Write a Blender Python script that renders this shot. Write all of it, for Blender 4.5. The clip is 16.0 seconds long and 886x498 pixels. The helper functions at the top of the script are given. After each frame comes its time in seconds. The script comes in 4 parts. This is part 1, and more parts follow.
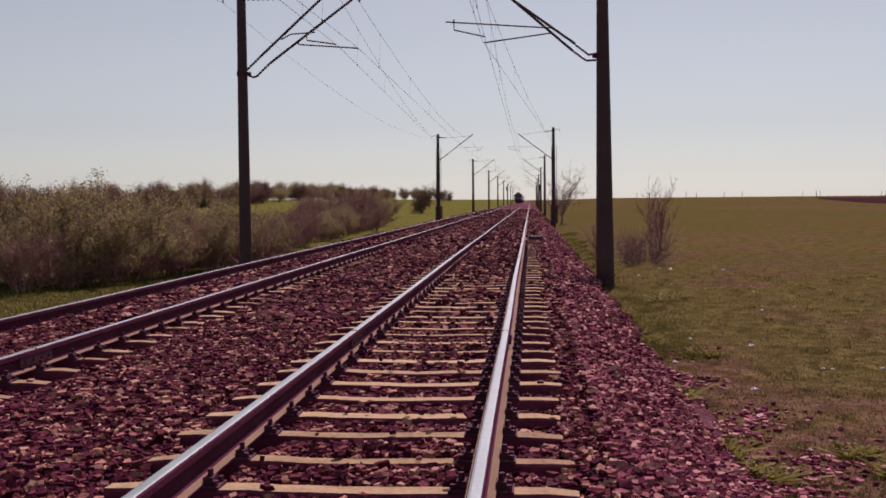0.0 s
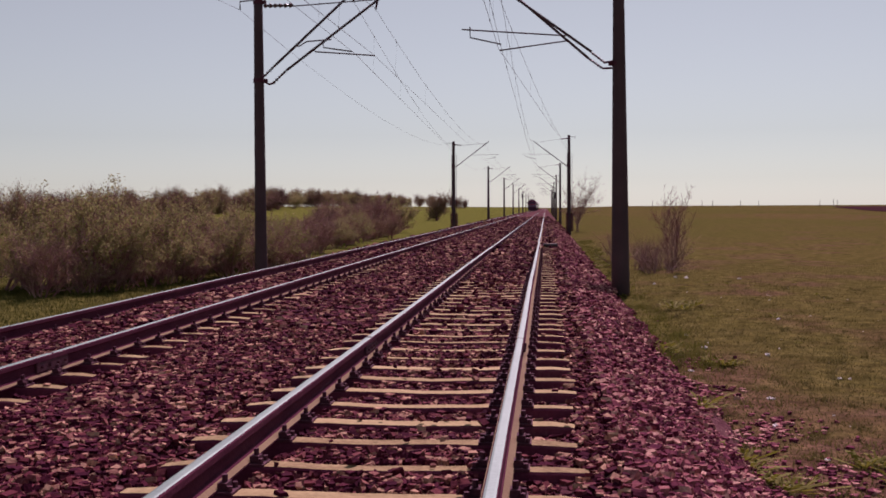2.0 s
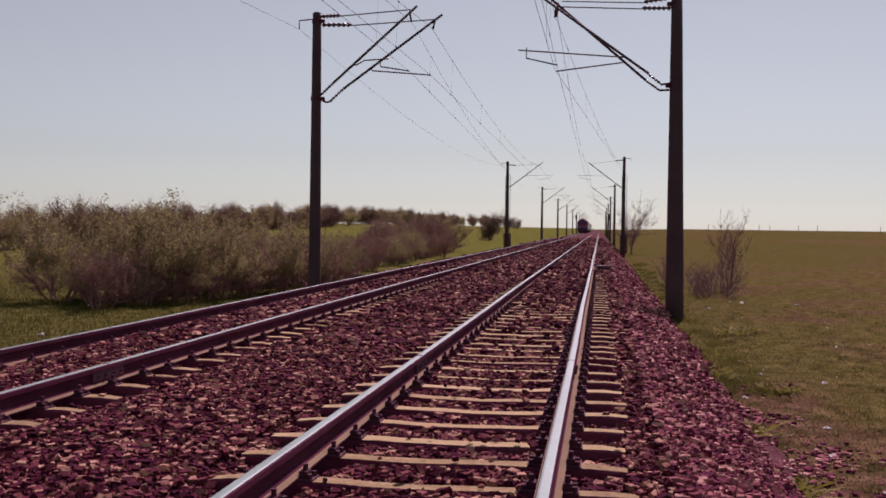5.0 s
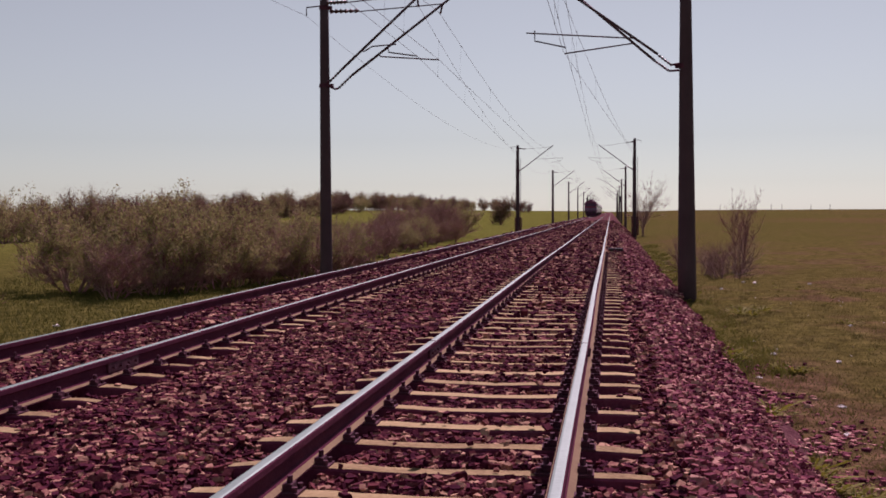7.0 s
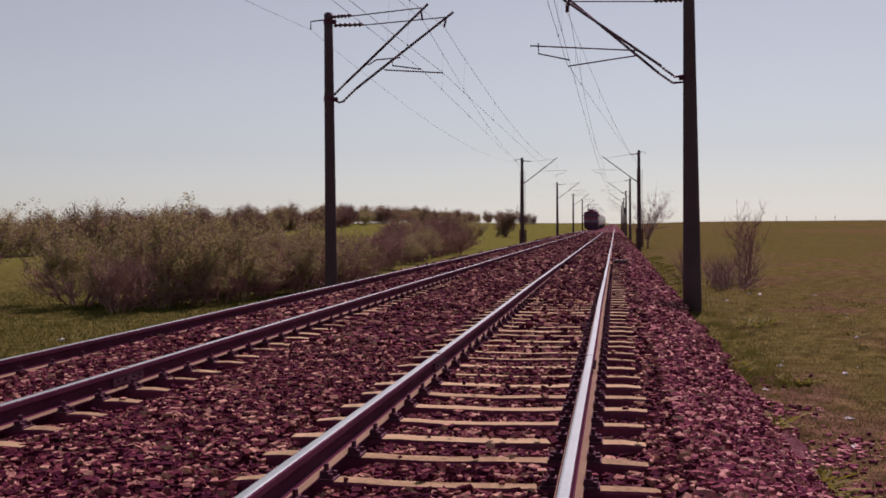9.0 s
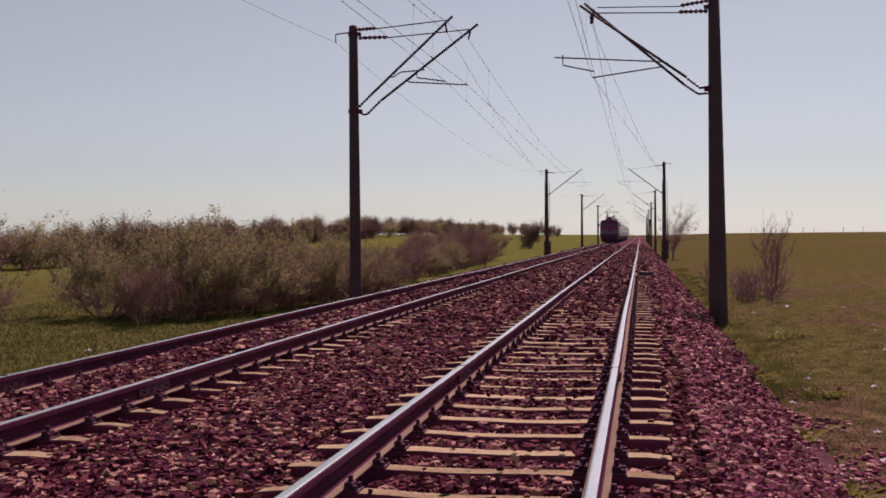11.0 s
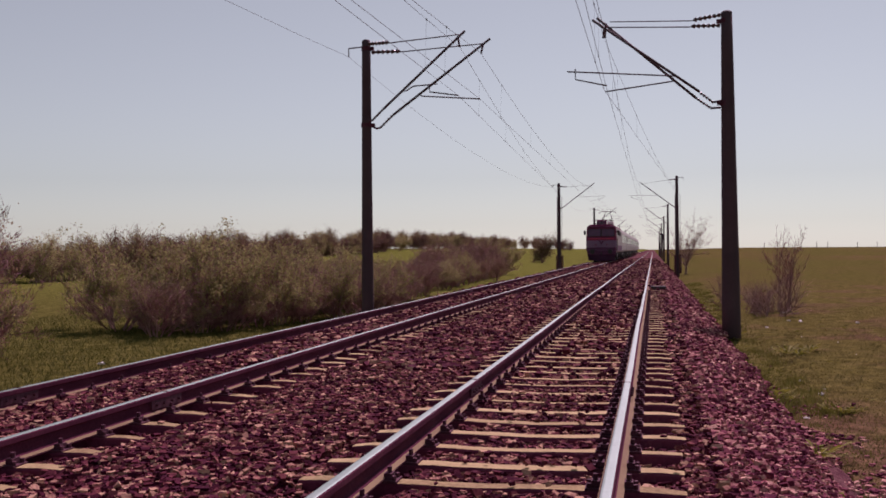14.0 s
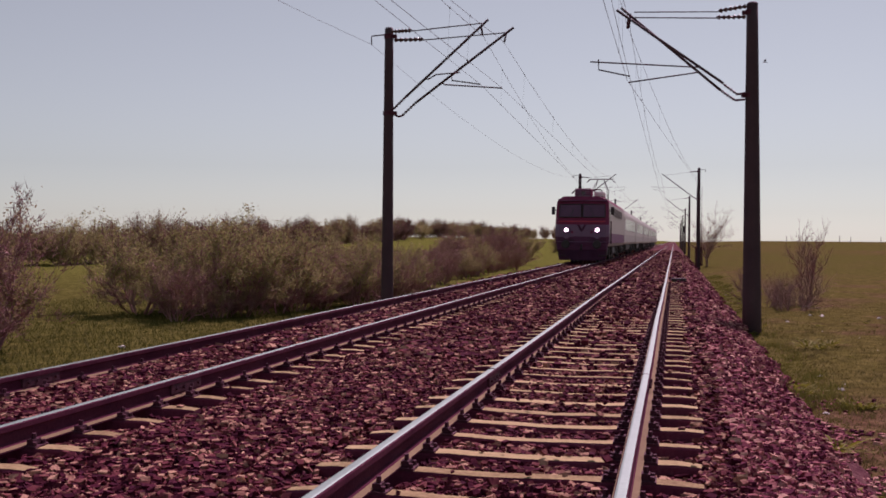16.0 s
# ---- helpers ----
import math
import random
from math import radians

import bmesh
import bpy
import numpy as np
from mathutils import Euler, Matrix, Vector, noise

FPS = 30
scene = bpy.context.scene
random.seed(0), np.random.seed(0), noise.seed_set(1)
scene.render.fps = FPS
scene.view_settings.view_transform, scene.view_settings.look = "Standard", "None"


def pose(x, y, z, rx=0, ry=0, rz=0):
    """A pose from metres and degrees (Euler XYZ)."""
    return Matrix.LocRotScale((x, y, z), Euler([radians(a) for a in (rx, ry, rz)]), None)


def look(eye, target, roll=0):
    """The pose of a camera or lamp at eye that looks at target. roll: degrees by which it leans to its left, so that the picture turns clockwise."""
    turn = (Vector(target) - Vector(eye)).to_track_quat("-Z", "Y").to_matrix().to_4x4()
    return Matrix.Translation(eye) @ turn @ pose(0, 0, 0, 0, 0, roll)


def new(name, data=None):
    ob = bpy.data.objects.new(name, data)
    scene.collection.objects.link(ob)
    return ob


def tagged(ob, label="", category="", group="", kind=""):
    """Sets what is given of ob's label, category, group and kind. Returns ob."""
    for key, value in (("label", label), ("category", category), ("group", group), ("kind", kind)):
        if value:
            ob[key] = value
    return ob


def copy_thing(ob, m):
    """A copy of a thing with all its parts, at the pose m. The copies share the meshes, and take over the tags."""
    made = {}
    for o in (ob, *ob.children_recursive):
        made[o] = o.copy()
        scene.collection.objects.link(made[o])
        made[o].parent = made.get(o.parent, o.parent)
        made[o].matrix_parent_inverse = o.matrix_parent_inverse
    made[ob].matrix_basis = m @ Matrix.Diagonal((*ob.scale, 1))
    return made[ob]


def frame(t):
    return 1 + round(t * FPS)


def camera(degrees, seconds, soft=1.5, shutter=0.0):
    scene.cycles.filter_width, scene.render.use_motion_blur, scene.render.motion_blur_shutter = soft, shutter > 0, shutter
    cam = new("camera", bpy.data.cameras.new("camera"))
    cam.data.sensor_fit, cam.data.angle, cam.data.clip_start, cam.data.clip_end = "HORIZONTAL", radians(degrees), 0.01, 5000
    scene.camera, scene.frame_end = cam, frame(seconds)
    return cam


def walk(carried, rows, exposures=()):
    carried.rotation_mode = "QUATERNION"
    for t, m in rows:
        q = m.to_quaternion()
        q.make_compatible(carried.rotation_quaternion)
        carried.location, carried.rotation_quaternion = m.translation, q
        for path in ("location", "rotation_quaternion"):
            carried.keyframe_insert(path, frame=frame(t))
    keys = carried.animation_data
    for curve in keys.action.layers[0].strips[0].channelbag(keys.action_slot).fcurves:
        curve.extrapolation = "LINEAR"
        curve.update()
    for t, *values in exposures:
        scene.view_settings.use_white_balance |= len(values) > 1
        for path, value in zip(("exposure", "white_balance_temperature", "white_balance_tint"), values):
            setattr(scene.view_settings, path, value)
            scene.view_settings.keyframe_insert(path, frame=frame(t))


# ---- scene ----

# ---------- camera ----------
cam = camera(46.11, 16.0, soft=1.7)
EYE = (1.008, 0.0, 1.461)
PATH = [
    (0.0, 4.798, -2.669, 0.537), (0.5, 4.859, -2.857, 0.417), (1.0, 5.173, -2.511, 0.254), (1.5, 5.681, -2.363, 0.515),
    (2.0, 5.635, -2.266, 0.284), (2.5, 6.010, -2.243, 0.422), (3.0, 6.207, -2.184, 0.408), (3.5, 7.311, -0.719, -0.302),
    (4.0, 5.346, -1.365, 0.576), (4.2, 8.518, -1.109, -0.639), (6.3, 8.524, -2.303, -0.733), (6.5, 8.450, -2.488, -0.363),
    (7.0, 9.157, -2.037, 0.253), (7.5, 8.831, -1.136, 0.045), (8.0, 8.777, 0.058, 0.011), (8.5, 9.031, -1.469, -0.496),
    (9.0, 9.408, -1.340, 0.472), (9.2, 9.755, -0.989, 0.187), (11.3, 11.203, -0.608, 0.638), (11.5, 11.599, -0.539, 0.549),
    (12.0, 11.565, -0.349, -0.161), (12.5, 11.148, -0.445, -0.107), (13.0, 11.093, -0.137, -0.165), (13.5, 11.335, -0.055, 0.310),
    (14.0, 11.417, 0.077, 0.362), (14.5, 11.076, 0.015, 0.072), (15.0, 11.265, -0.085, -0.033), (15.5, 11.634, 0.224, 0.078),
    (16.0, 12.519, -0.536, -0.472),
]
walk(cam, [(t, pose(*EYE, 90 + pitch, roll, yaw)) for t, yaw, pitch, roll in PATH],
     exposures=[(0.0, 0.0, 6500, 74), (16.0, 0.0, 6500, 75)])

# ---------- daylight ----------
SUN_AZ, SUN_EL = radians(9), radians(49)
world = bpy.data.worlds.new("sky")
scene.world = world
world.use_nodes = True
wn = world.node_tree.nodes
sky = wn.new("ShaderNodeTexSky")
sky.sky_type, sky.sun_disc = "NISHITA", False
sky.sun_elevation, sky.sun_rotation = SUN_EL, SUN_AZ
sky.air_density, sky.dust_density, sky.ozone_density = 1.0, 0.3, 2.2
wn["Background"].inputs["Strength"].default_value = 0.075
pale = wn.new("ShaderNodeHueSaturation")
pale.inputs["Saturation"].default_value = 0.40
world.node_tree.links.new(sky.outputs[0], pale.inputs["Color"])
cool = wn.new("ShaderNodeMix")
cool.data_type, cool.blend_type = "RGBA", "MULTIPLY"
cool.inputs[0].default_value, cool.inputs[7].default_value = 1.0, (0.684, 1.0, 0.735, 1)
world.node_tree.links.new(pale.outputs[0], cool.inputs[6])
world.node_tree.links.new(cool.outputs[2], wn["Background"].inputs["Color"])
sun = new("sun", bpy.data.lights.new("sun", "SUN"))
sun.data.energy, sun.data.angle, sun.data.color = 4.4, radians(0.6), (1.0, 0.93, 0.83)
toward = Vector((math.sin(SUN_AZ) * math.cos(SUN_EL), math.cos(SUN_AZ) * math.cos(SUN_EL), math.sin(SUN_EL)))
sun.matrix_world = look(toward * 50, (0, 0, 0))


# ---------- materials ----------
def mat(name, stops, scale=4.0, fine=40.0, rough=0.8, metal=0.0, bump=0.3, island=0.0, per_object=0.0, spec=0.5, depth=0.01, glow=0.0):
    """A surface whose colour wanders between the stops at two scales, with fine relief."""
    m = bpy.data.materials.new(name)
    m.use_nodes = True
    nt = m.node_tree
    n, ln = nt.nodes, nt.links
    bsdf = n["Principled BSDF"]
    co = n.new("ShaderNodeTexCoord")
    geo = n.new("ShaderNodeNewGeometry")
    big, small = n.new("ShaderNodeTexNoise"), n.new("ShaderNodeTexNoise")
    big.inputs["Scale"].default_value, big.inputs["Detail"].default_value = scale, 5
    small.inputs["Scale"].default_value, small.inputs["Detail"].default_value = fine, 4
    ln.new(co.outputs["Object"], big.inputs["Vector"])
    ln.new(co.outputs["Object"], small.inputs["Vector"])
    mix = n.new("ShaderNodeMath")
    mix.operation = "MULTIPLY_ADD"
    ln.new(small.outputs[0], mix.inputs[0])
    mix.inputs[1].default_value = 0.45
    half = n.new("ShaderNodeMath")
    half.operation = "MULTIPLY"
    half.inputs[1].default_value = 0.55
    ln.new(big.outputs[0], half.inputs[0])
    ln.new(half.outputs[0], mix.inputs[2])
    value = mix.outputs[0]
    for amount, source in ((island, geo.outputs["Random Per Island"]), (per_object, n.new("ShaderNodeObjectInfo").outputs["Random"])):
        if amount:
            a = n.new("ShaderNodeMath")
            a.operation = "MULTIPLY_ADD"
            a.inputs[1].default_value = amount
            off = n.new("ShaderNodeMath")
            off.operation = "SUBTRACT"
            off.inputs[1].default_value = 0.5
            ln.new(source, off.inputs[0])
            ln.new(off.outputs[0], a.inputs[0])
            ln.new(value, a.inputs[2])
            value = a.outputs[0]
    ramp = n.new("ShaderNodeValToRGB")
    ramp.color_ramp.elements.remove(ramp.color_ramp.elements[1])
    for i, (p, c) in enumerate(stops):
        e = ramp.color_ramp.elements[0] if i == 0 else ramp.color_ramp.elements.new(p)
        e.position, e.color = p, (*c, 1)
    ln.new(value, ramp.inputs[0])
    ln.new(ramp.outputs[0], bsdf.inputs["Base Color"])
    bsdf.inputs["Roughness"].default_value = rough
    bsdf.inputs["Metallic"].default_value = metal
    bsdf.inputs["Specular IOR Level"].default_value = spec
    if glow:
        tr = n.new("ShaderNodeBsdfTranslucent")
        ln.new(ramp.outputs[0], tr.inputs["Color"])
        mx = n.new("ShaderNodeMixShader")
        mx.inputs[0].default_value = glow
        ln.new(bsdf.outputs[0], mx.inputs[1])
        ln.new(tr.outputs[0], mx.inputs[2])
        ln.new(mx.outputs[0], n["Material Output"].inputs["Surface"])
    if bump:
        b = n.new("ShaderNodeBump")
        b.inputs["Strength"].default_value, b.inputs["Distance"].default_value = bump, depth
        ln.new(small.outputs[0], b.inputs["Height"])
        ln.new(b.outputs[0], bsdf.inputs["Normal"])
    return m


M = {}
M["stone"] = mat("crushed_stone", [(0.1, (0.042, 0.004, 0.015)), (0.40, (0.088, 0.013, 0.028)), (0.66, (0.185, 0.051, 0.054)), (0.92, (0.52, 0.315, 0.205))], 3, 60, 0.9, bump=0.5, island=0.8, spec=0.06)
# lighter copy of the ballast stone; uneven lens brightness is put into its colour
M["stone_brightened"] = mat("brightened_shoulder_stone", [(0.1, (0.070, 0.008, 0.026)), (0.40, (0.16, 0.034, 0.056)), (0.66, (0.31, 0.108, 0.112)), (0.92, (0.61, 0.37, 0.28))], 3, 60, 0.9, bump=0.5, island=0.75, spec=0.06)
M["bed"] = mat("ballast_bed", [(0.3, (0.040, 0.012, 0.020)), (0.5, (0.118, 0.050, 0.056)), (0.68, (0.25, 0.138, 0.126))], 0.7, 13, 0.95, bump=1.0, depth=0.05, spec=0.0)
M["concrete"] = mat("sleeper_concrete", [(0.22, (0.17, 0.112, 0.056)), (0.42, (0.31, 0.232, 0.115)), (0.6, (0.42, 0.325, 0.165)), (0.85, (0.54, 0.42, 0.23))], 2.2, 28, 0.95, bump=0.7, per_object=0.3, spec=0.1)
# darker copy for the sleepers' sides; their shade is put into the colour
M["side_shade"] = mat("shaded_sleeper_side", [(0.2, (0.095, 0.016, 0.042)), (0.6, (0.17, 0.042, 0.072)), (0.85, (0.25, 0.10, 0.11))], 3, 40, 0.95, bump=0.5, per_object=0.2, spec=0.05)
M["rust"] = mat("rusty_steel", [(0.3, (0.066, 0.013, 0.031)), (0.6, (0.112, 0.028, 0.049)), (0.8, (0.165, 0.060, 0.066))], 3, 50, 0.95, 0.0, 0.4, spec=0.04)
M["foot"] = mat("dusty_rail_foot", [(0.2, (0.135, 0.088, 0.050)), (0.7, (0.255, 0.188, 0.104))], 2, 40, 0.9, 0.0, 0.4, spec=0.1)
M["polish"] = mat("polished_railhead", [(0.2, (0.100, 0.162, 0.138)), (0.7, (0.17, 0.255, 0.220))], 2, 30, 0.6, 0.65, 0.2)
M["iron"] = mat("dark_fastening", [(0.3, (0.055, 0.015, 0.030)), (0.7, (0.125, 0.045, 0.062))], 8, 60, 0.8, 0.0, 0.4, spec=0.15)
M["mast"] = mat("weathered_mast_concrete", [(0.2, (0.055, 0.034, 0.040)), (0.6, (0.090, 0.058, 0.064)), (0.85, (0.15, 0.105, 0.105))], 1.2, 30, 0.9, bump=0.4, spec=0.12)
M["steel"] = mat("weathered_tube", [(0.2, (0.055, 0.036, 0.044)), (0.8, (0.12, 0.085, 0.092))], 4, 60, 0.75, 0.1, 0.1, spec=0.2)
M["insulator"] = mat("brown_insulator", [(0.2, (0.05, 0.025, 0.02)), (0.8, (0.10, 0.05, 0.04))], 5, 50, 0.3, 0, 0.0)
M["wire"] = mat("oxidised_wire", [(0.2, (0.11, 0.095, 0.10)), (0.8, (0.19, 0.165, 0.16))], 5, 50, 0.6, 0.4, 0.0)
M["bark"] = mat("shrub_bark", [(0.2, (0.14, 0.046, 0.060)), (0.5, (0.27, 0.112, 0.120)), (0.8, (0.47, 0.30, 0.24))], 4, 60, 0.9, bump=0.4, island=0.45)
M["dry_twig"] = mat("dry_twigs", [(0.2, (0.17, 0.075, 0.075)), (0.8, (0.36, 0.22, 0.19))], 4, 60, 0.9, bump=0.3, island=0.3)
M["leaf"] = mat("spring_leaves", [(0.1, (0.15, 0.145, 0.050)), (0.5, (0.29, 0.272, 0.102)), (0.9, (0.53, 0.48, 0.255))], 1.0, 20, 0.85, bump=0.0, island=0.3, per_object=0.3, spec=0.1, glow=0.42)
M["leaf_far"] = mat("far_tree_leaves", [(0.1, (0.085, 0.045, 0.040)), (0.5, (0.165, 0.108, 0.070)), (0.9, (0.29, 0.235, 0.12))], 0.5, 12, 0.85, bump=0.0, island=0.3, per_object=0.8, spec=0.1, glow=0.35)
M["leaf_dark"] = mat("dark_scrub_leaves", [(0.1, (0.135, 0.082, 0.055)), (0.5, (0.245, 0.175, 0.095)), (0.9, (0.40, 0.32, 0.165))], 0.8, 20, 0.85, bump=0.0, island=0.25, per_object=0.6, spec=0.1, glow=0.4)
M["weed"] = mat("weed_leaves", [(0.1, (0.12, 0.12, 0.015)), (0.6, (0.24, 0.235, 0.035)), (0.9, (0.40, 0.38, 0.09))], 3, 30, 0.7, bump=0.0, island=0.5, spec=0.1, glow=0.4)
M["grass"] = mat("dry_grass_blades", [(0.1, (0.082, 0.070, 0.020)), (0.5, (0.145, 0.126, 0.040)), (0.9, (0.24, 0.205, 0.078))], 0.6, 15, 0.8, bump=0.0, island=0.5, spec=0.15, glow=0.35)
M["grass_green"] = mat("green_grass_blades", [(0.1, (0.050, 0.054, 0.012)), (0.6, (0.088, 0.096, 0.022)), (0.9, (0.14, 0.145, 0.04))], 0.6, 15, 0.8, bump=0.0, island=0.5, spec=0.1, glow=0.3)
M["verge"] = mat("verge_grass_blades", [(0.1, (0.080, 0.082, 0.016)), (0.6, (0.150, 0.150, 0.032)), (0.9, (0.24, 0.225, 0.07))], 0.6, 15, 0.8, bump=0.0, island=0.5, spec=0.1, glow=0.35)
M["plough"] = mat("ploughed_soil", [(0.3, (0.035, 0.015, 0.017)), (0.7, (0.065, 0.03, 0.033))], 0.05, 1.5, 0.95, bump=0.5, spec=0.0)
M["litter"] = mat("white_litter", [(0.2, (0.60, 0.58, 0.55)), (0.8, (0.80, 0.78, 0.74))], 8, 40, 0.7, bump=0.2)
M["loco_red"] = mat("loco_maroon_paint", [(0.2, (0.17, 0.022, 0.062)), (0.8, (0.26, 0.040, 0.095))], 0.8, 20, 0.7, 0, 0.05, spec=0.2)
M["loco_grey"] = mat("loco_grey_paint", [(0.2, (0.29, 0.275, 0.235)), (0.8, (0.41, 0.39, 0.335))], 0.8, 20, 0.6, 0, 0.05, spec=0.3)
M["loco_band"] = mat("loco_nose_grey", [(0.2, (0.165, 0.098, 0.165)), (0.8, (0.235, 0.150, 0.228))], 0.8, 20, 0.6, 0, 0.05, spec=0.3)
M["loco_dark"] = mat("loco_dark_underframe", [(0.2, (0.092, 0.028, 0.068)), (0.8, (0.155, 0.055, 0.115))], 2, 20, 0.7, 0, 0.1, spec=0.2)
M["black"] = mat("black_metal", [(0.2, (0.015, 0.012, 0.014)), (0.8, (0.04, 0.035, 0.035))], 4, 40, 0.6, 0.2, 0.1)
M["glass"] = mat("dark_cab_glass", [(0.2, (0.035, 0.014, 0.030)), (0.8, (0.065, 0.028, 0.052))], 1, 5, 0.12, 0, 0.0)
M["windscreen"] = mat("purple_windscreen", [(0.2, (0.085, 0.030, 0.070)), (0.8, (0.13, 0.052, 0.10))], 1.5, 12, 0.25, 0, 0.0)
M["coach"] = mat("coach_pale_paint", [(0.2, (0.40, 0.39, 0.34)), (0.8, (0.52, 0.51, 0.45))], 0.6, 15, 0.55, 0, 0.05, spec=0.3)
M["coach_low"] = mat("coach_grey_band", [(0.2, (0.30, 0.29, 0.26)), (0.8, (0.40, 0.385, 0.345))], 0.6, 15, 0.6, 0, 0.05, spec=0.3)
M["roof"] = mat("coach_roof", [(0.2, (0.11, 0.108, 0.10)), (0.8, (0.19, 0.185, 0.172))], 1, 20, 0.95, 0, 0.1, spec=0.05)
lamp = bpy.data.materials.new("headlamp_glow")
lamp.use_nodes = True
lamp.node_tree.nodes["Principled BSDF"].inputs["Emission Color"].default_value = (1.0, 0.95, 0.88, 1)
lamp.node_tree.nodes["Principled BSDF"].inputs["Emission Strength"].default_value = 6.0
M["lamp"] = lamp


def field_material():
    """Meadow: olive-brown on the dry side, greener beyond the scrub, with worn and reddish patches."""
    m = bpy.data.materials.new("meadow")
    m.use_nodes = True
    n, ln = m.node_tree.nodes, m.node_tree.links
    bsdf = n["Principled BSDF"]
    co = n.new("ShaderNodeTexCoord")

    def noise_at(scale, detail, stretch=(1, 1, 1)):
        mp = n.new("ShaderNodeMapping")
        mp.inputs["Scale"].default_value = stretch
        t = n.new("ShaderNodeTexNoise")
        t.inputs["Scale"].default_value, t.inputs["Detail"].default_value = scale, detail
        ln.new(co.outputs["Object"], mp.inputs["Vector"])
        ln.new(mp.outputs[0], t.inputs["Vector"])
        return t.outputs[0]

    def ramp(source, stops):
        r = n.new("ShaderNodeValToRGB")
        r.color_ramp.elements.remove(r.color_ramp.elements[1])
        for i, (p, c) in enumerate(stops):
            e = r.color_ramp.elements[0] if i == 0 else r.color_ramp.elements.new(p)
            e.position, e.color = p, (*c, 1)
        ln.new(source, r.inputs[0])
        return r.outputs[0]

    def blend(f, a, b, kind="MIX"):
        x = n.new("ShaderNodeMix")
        x.data_type, x.blend_type = "RGBA", kind
        if isinstance(f, float):
            x.inputs[0].default_value = f
        else:
            ln.new(f, x.inputs[0])
        ln.new(a, x.inputs[6])
        ln.new(b, x.inputs[7])
        return x.outputs[2]

    patch, mid, fine, broad = noise_at(0.35, 6), noise_at(2.2, 6), noise_at(18, 5), noise_at(0.018, 4, (1, 0.35, 1))
    dry = ramp(mid, [(0.3, (0.078, 0.062, 0.020)), (0.5, (0.112, 0.092, 0.030)), (0.7, (0.152, 0.124, 0.045))])
    red = ramp(mid, [(0.3, (0.105, 0.046, 0.040)), (0.7, (0.19, 0.10, 0.078))])
    green = ramp(mid, [(0.3, (0.062, 0.062, 0.015)), (0.5, (0.094, 0.093, 0.024)), (0.7, (0.135, 0.128, 0.040))])
    bare = blend(ramp(patch, [(0.50, (0, 0, 0)), (0.62, (0.85, 0.85, 0.85))]), dry, red)
    far = blend(ramp(broad, [(0.36, (0.1, 0.1, 0.1)), (0.54, (0.85, 0.85, 0.85))]), bare, green)
    sep = n.new("ShaderNodeSeparateXYZ")
    ln.new(co.outputs["Object"], sep.inputs[0])
    rng = n.new("ShaderNodeMapRange")
    rng.inputs[1].default_value, rng.inputs[2].default_value = -3.0, 2.4
    rng.inputs[3].default_value, rng.inputs[4].default_value = 1.0, 0.0
    ln.new(sep.outputs[0], rng.inputs[0])
    verge = n.new("ShaderNodeMapRange")
    verge.inputs[1].default_value, verge.inputs[2].default_value = 2.6, 5.4
    verge.inputs[3].default_value, verge.inputs[4].default_value = 0.85, 0.0
    ln.new(sep.outputs[0], verge.inputs[0])
    worn = n.new("ShaderNodeMath")
    worn.operation = "MULTIPLY"
    worn.use_clamp = True
    ln.new(verge.outputs[0], worn.inputs[0])
    ln.new(ramp(patch, [(0.40, (0.2, 0.2, 0.2)), (0.52, (1, 1, 1))]), worn.inputs[1])
    along = n.new("ShaderNodeMapRange")
    along.inputs[1].default_value, along.inputs[2].default_value = 11.0, 21.0
    along.inputs[3].default_value, along.inputs[4].default_value = 0.0, 1.0
    ln.new(sep.outputs[1], along.inputs[0])
    far = blend(worn.outputs[0], far, blend(along.outputs[0], red, green))
    close = n.new("ShaderNodeMapRange")
    close.inputs[1].default_value, close.inputs[2].default_value = 8.0, 16.0
    close.inputs[3].default_value, close.inputs[4].default_value = 0.9, 0.0
    ln.new(sep.outputs[1], close.inputs[0])
    trodden = n.new("ShaderNodeMath")
    trodden.operation = "MULTIPLY"
    ln.new(close.outputs[0], trodden.inputs[0])
    ln.new(ramp(noise_at(0.8, 5), [(0.44, (0, 0, 0)), (0.58, (1, 1, 1))]), trodden.inputs[1])
    far = blend(trodden.outputs[0], far, red)
    crop = n.new("ShaderNodeMapRange")
    crop.inputs[1].default_value, crop.inputs[2].default_value = 40.0, 85.0
    ln.new(sep.outputs[1], crop.inputs[0])
    fresh = ramp(mid, [(0.3, (0.080, 0.092, 0.018)), (0.5, (0.125, 0.140, 0.030)), (0.7, (0.17, 0.182, 0.048))])
    side = blend(rng.outputs[0], far, blend(crop.outputs[0], green, fresh))
    tuft = noise_at(5, 6)
    side = blend(1.0, side, ramp(tuft, [(0.34, (0.66, 0.66, 0.64)), (0.5, (1, 1, 1)), (0.66, (1.2, 1.18, 1.1))]), "MULTIPLY")
    speck = ramp(fine, [(0.3, (0.62, 0.62, 0.62)), (0.55, (1, 1, 1)), (0.75, (1.3, 1.26, 1.2))])
    ln.new(blend(1.0, side, speck, "MULTIPLY"), bsdf.inputs["Base Color"])
    bsdf.inputs["Roughness"].default_value = 0.95
    bsdf.inputs["Specular IOR Level"].default_value = 0.0
    b = n.new("ShaderNodeBump")
    b.inputs["Strength"].default_value, b.inputs["Distance"].default_value = 0.8, 0.06
    ln.new(fine, b.inputs["Height"])
    ln.new(b.outputs[0], bsdf.inputs["Normal"])
    return m


M["field"] = field_material()


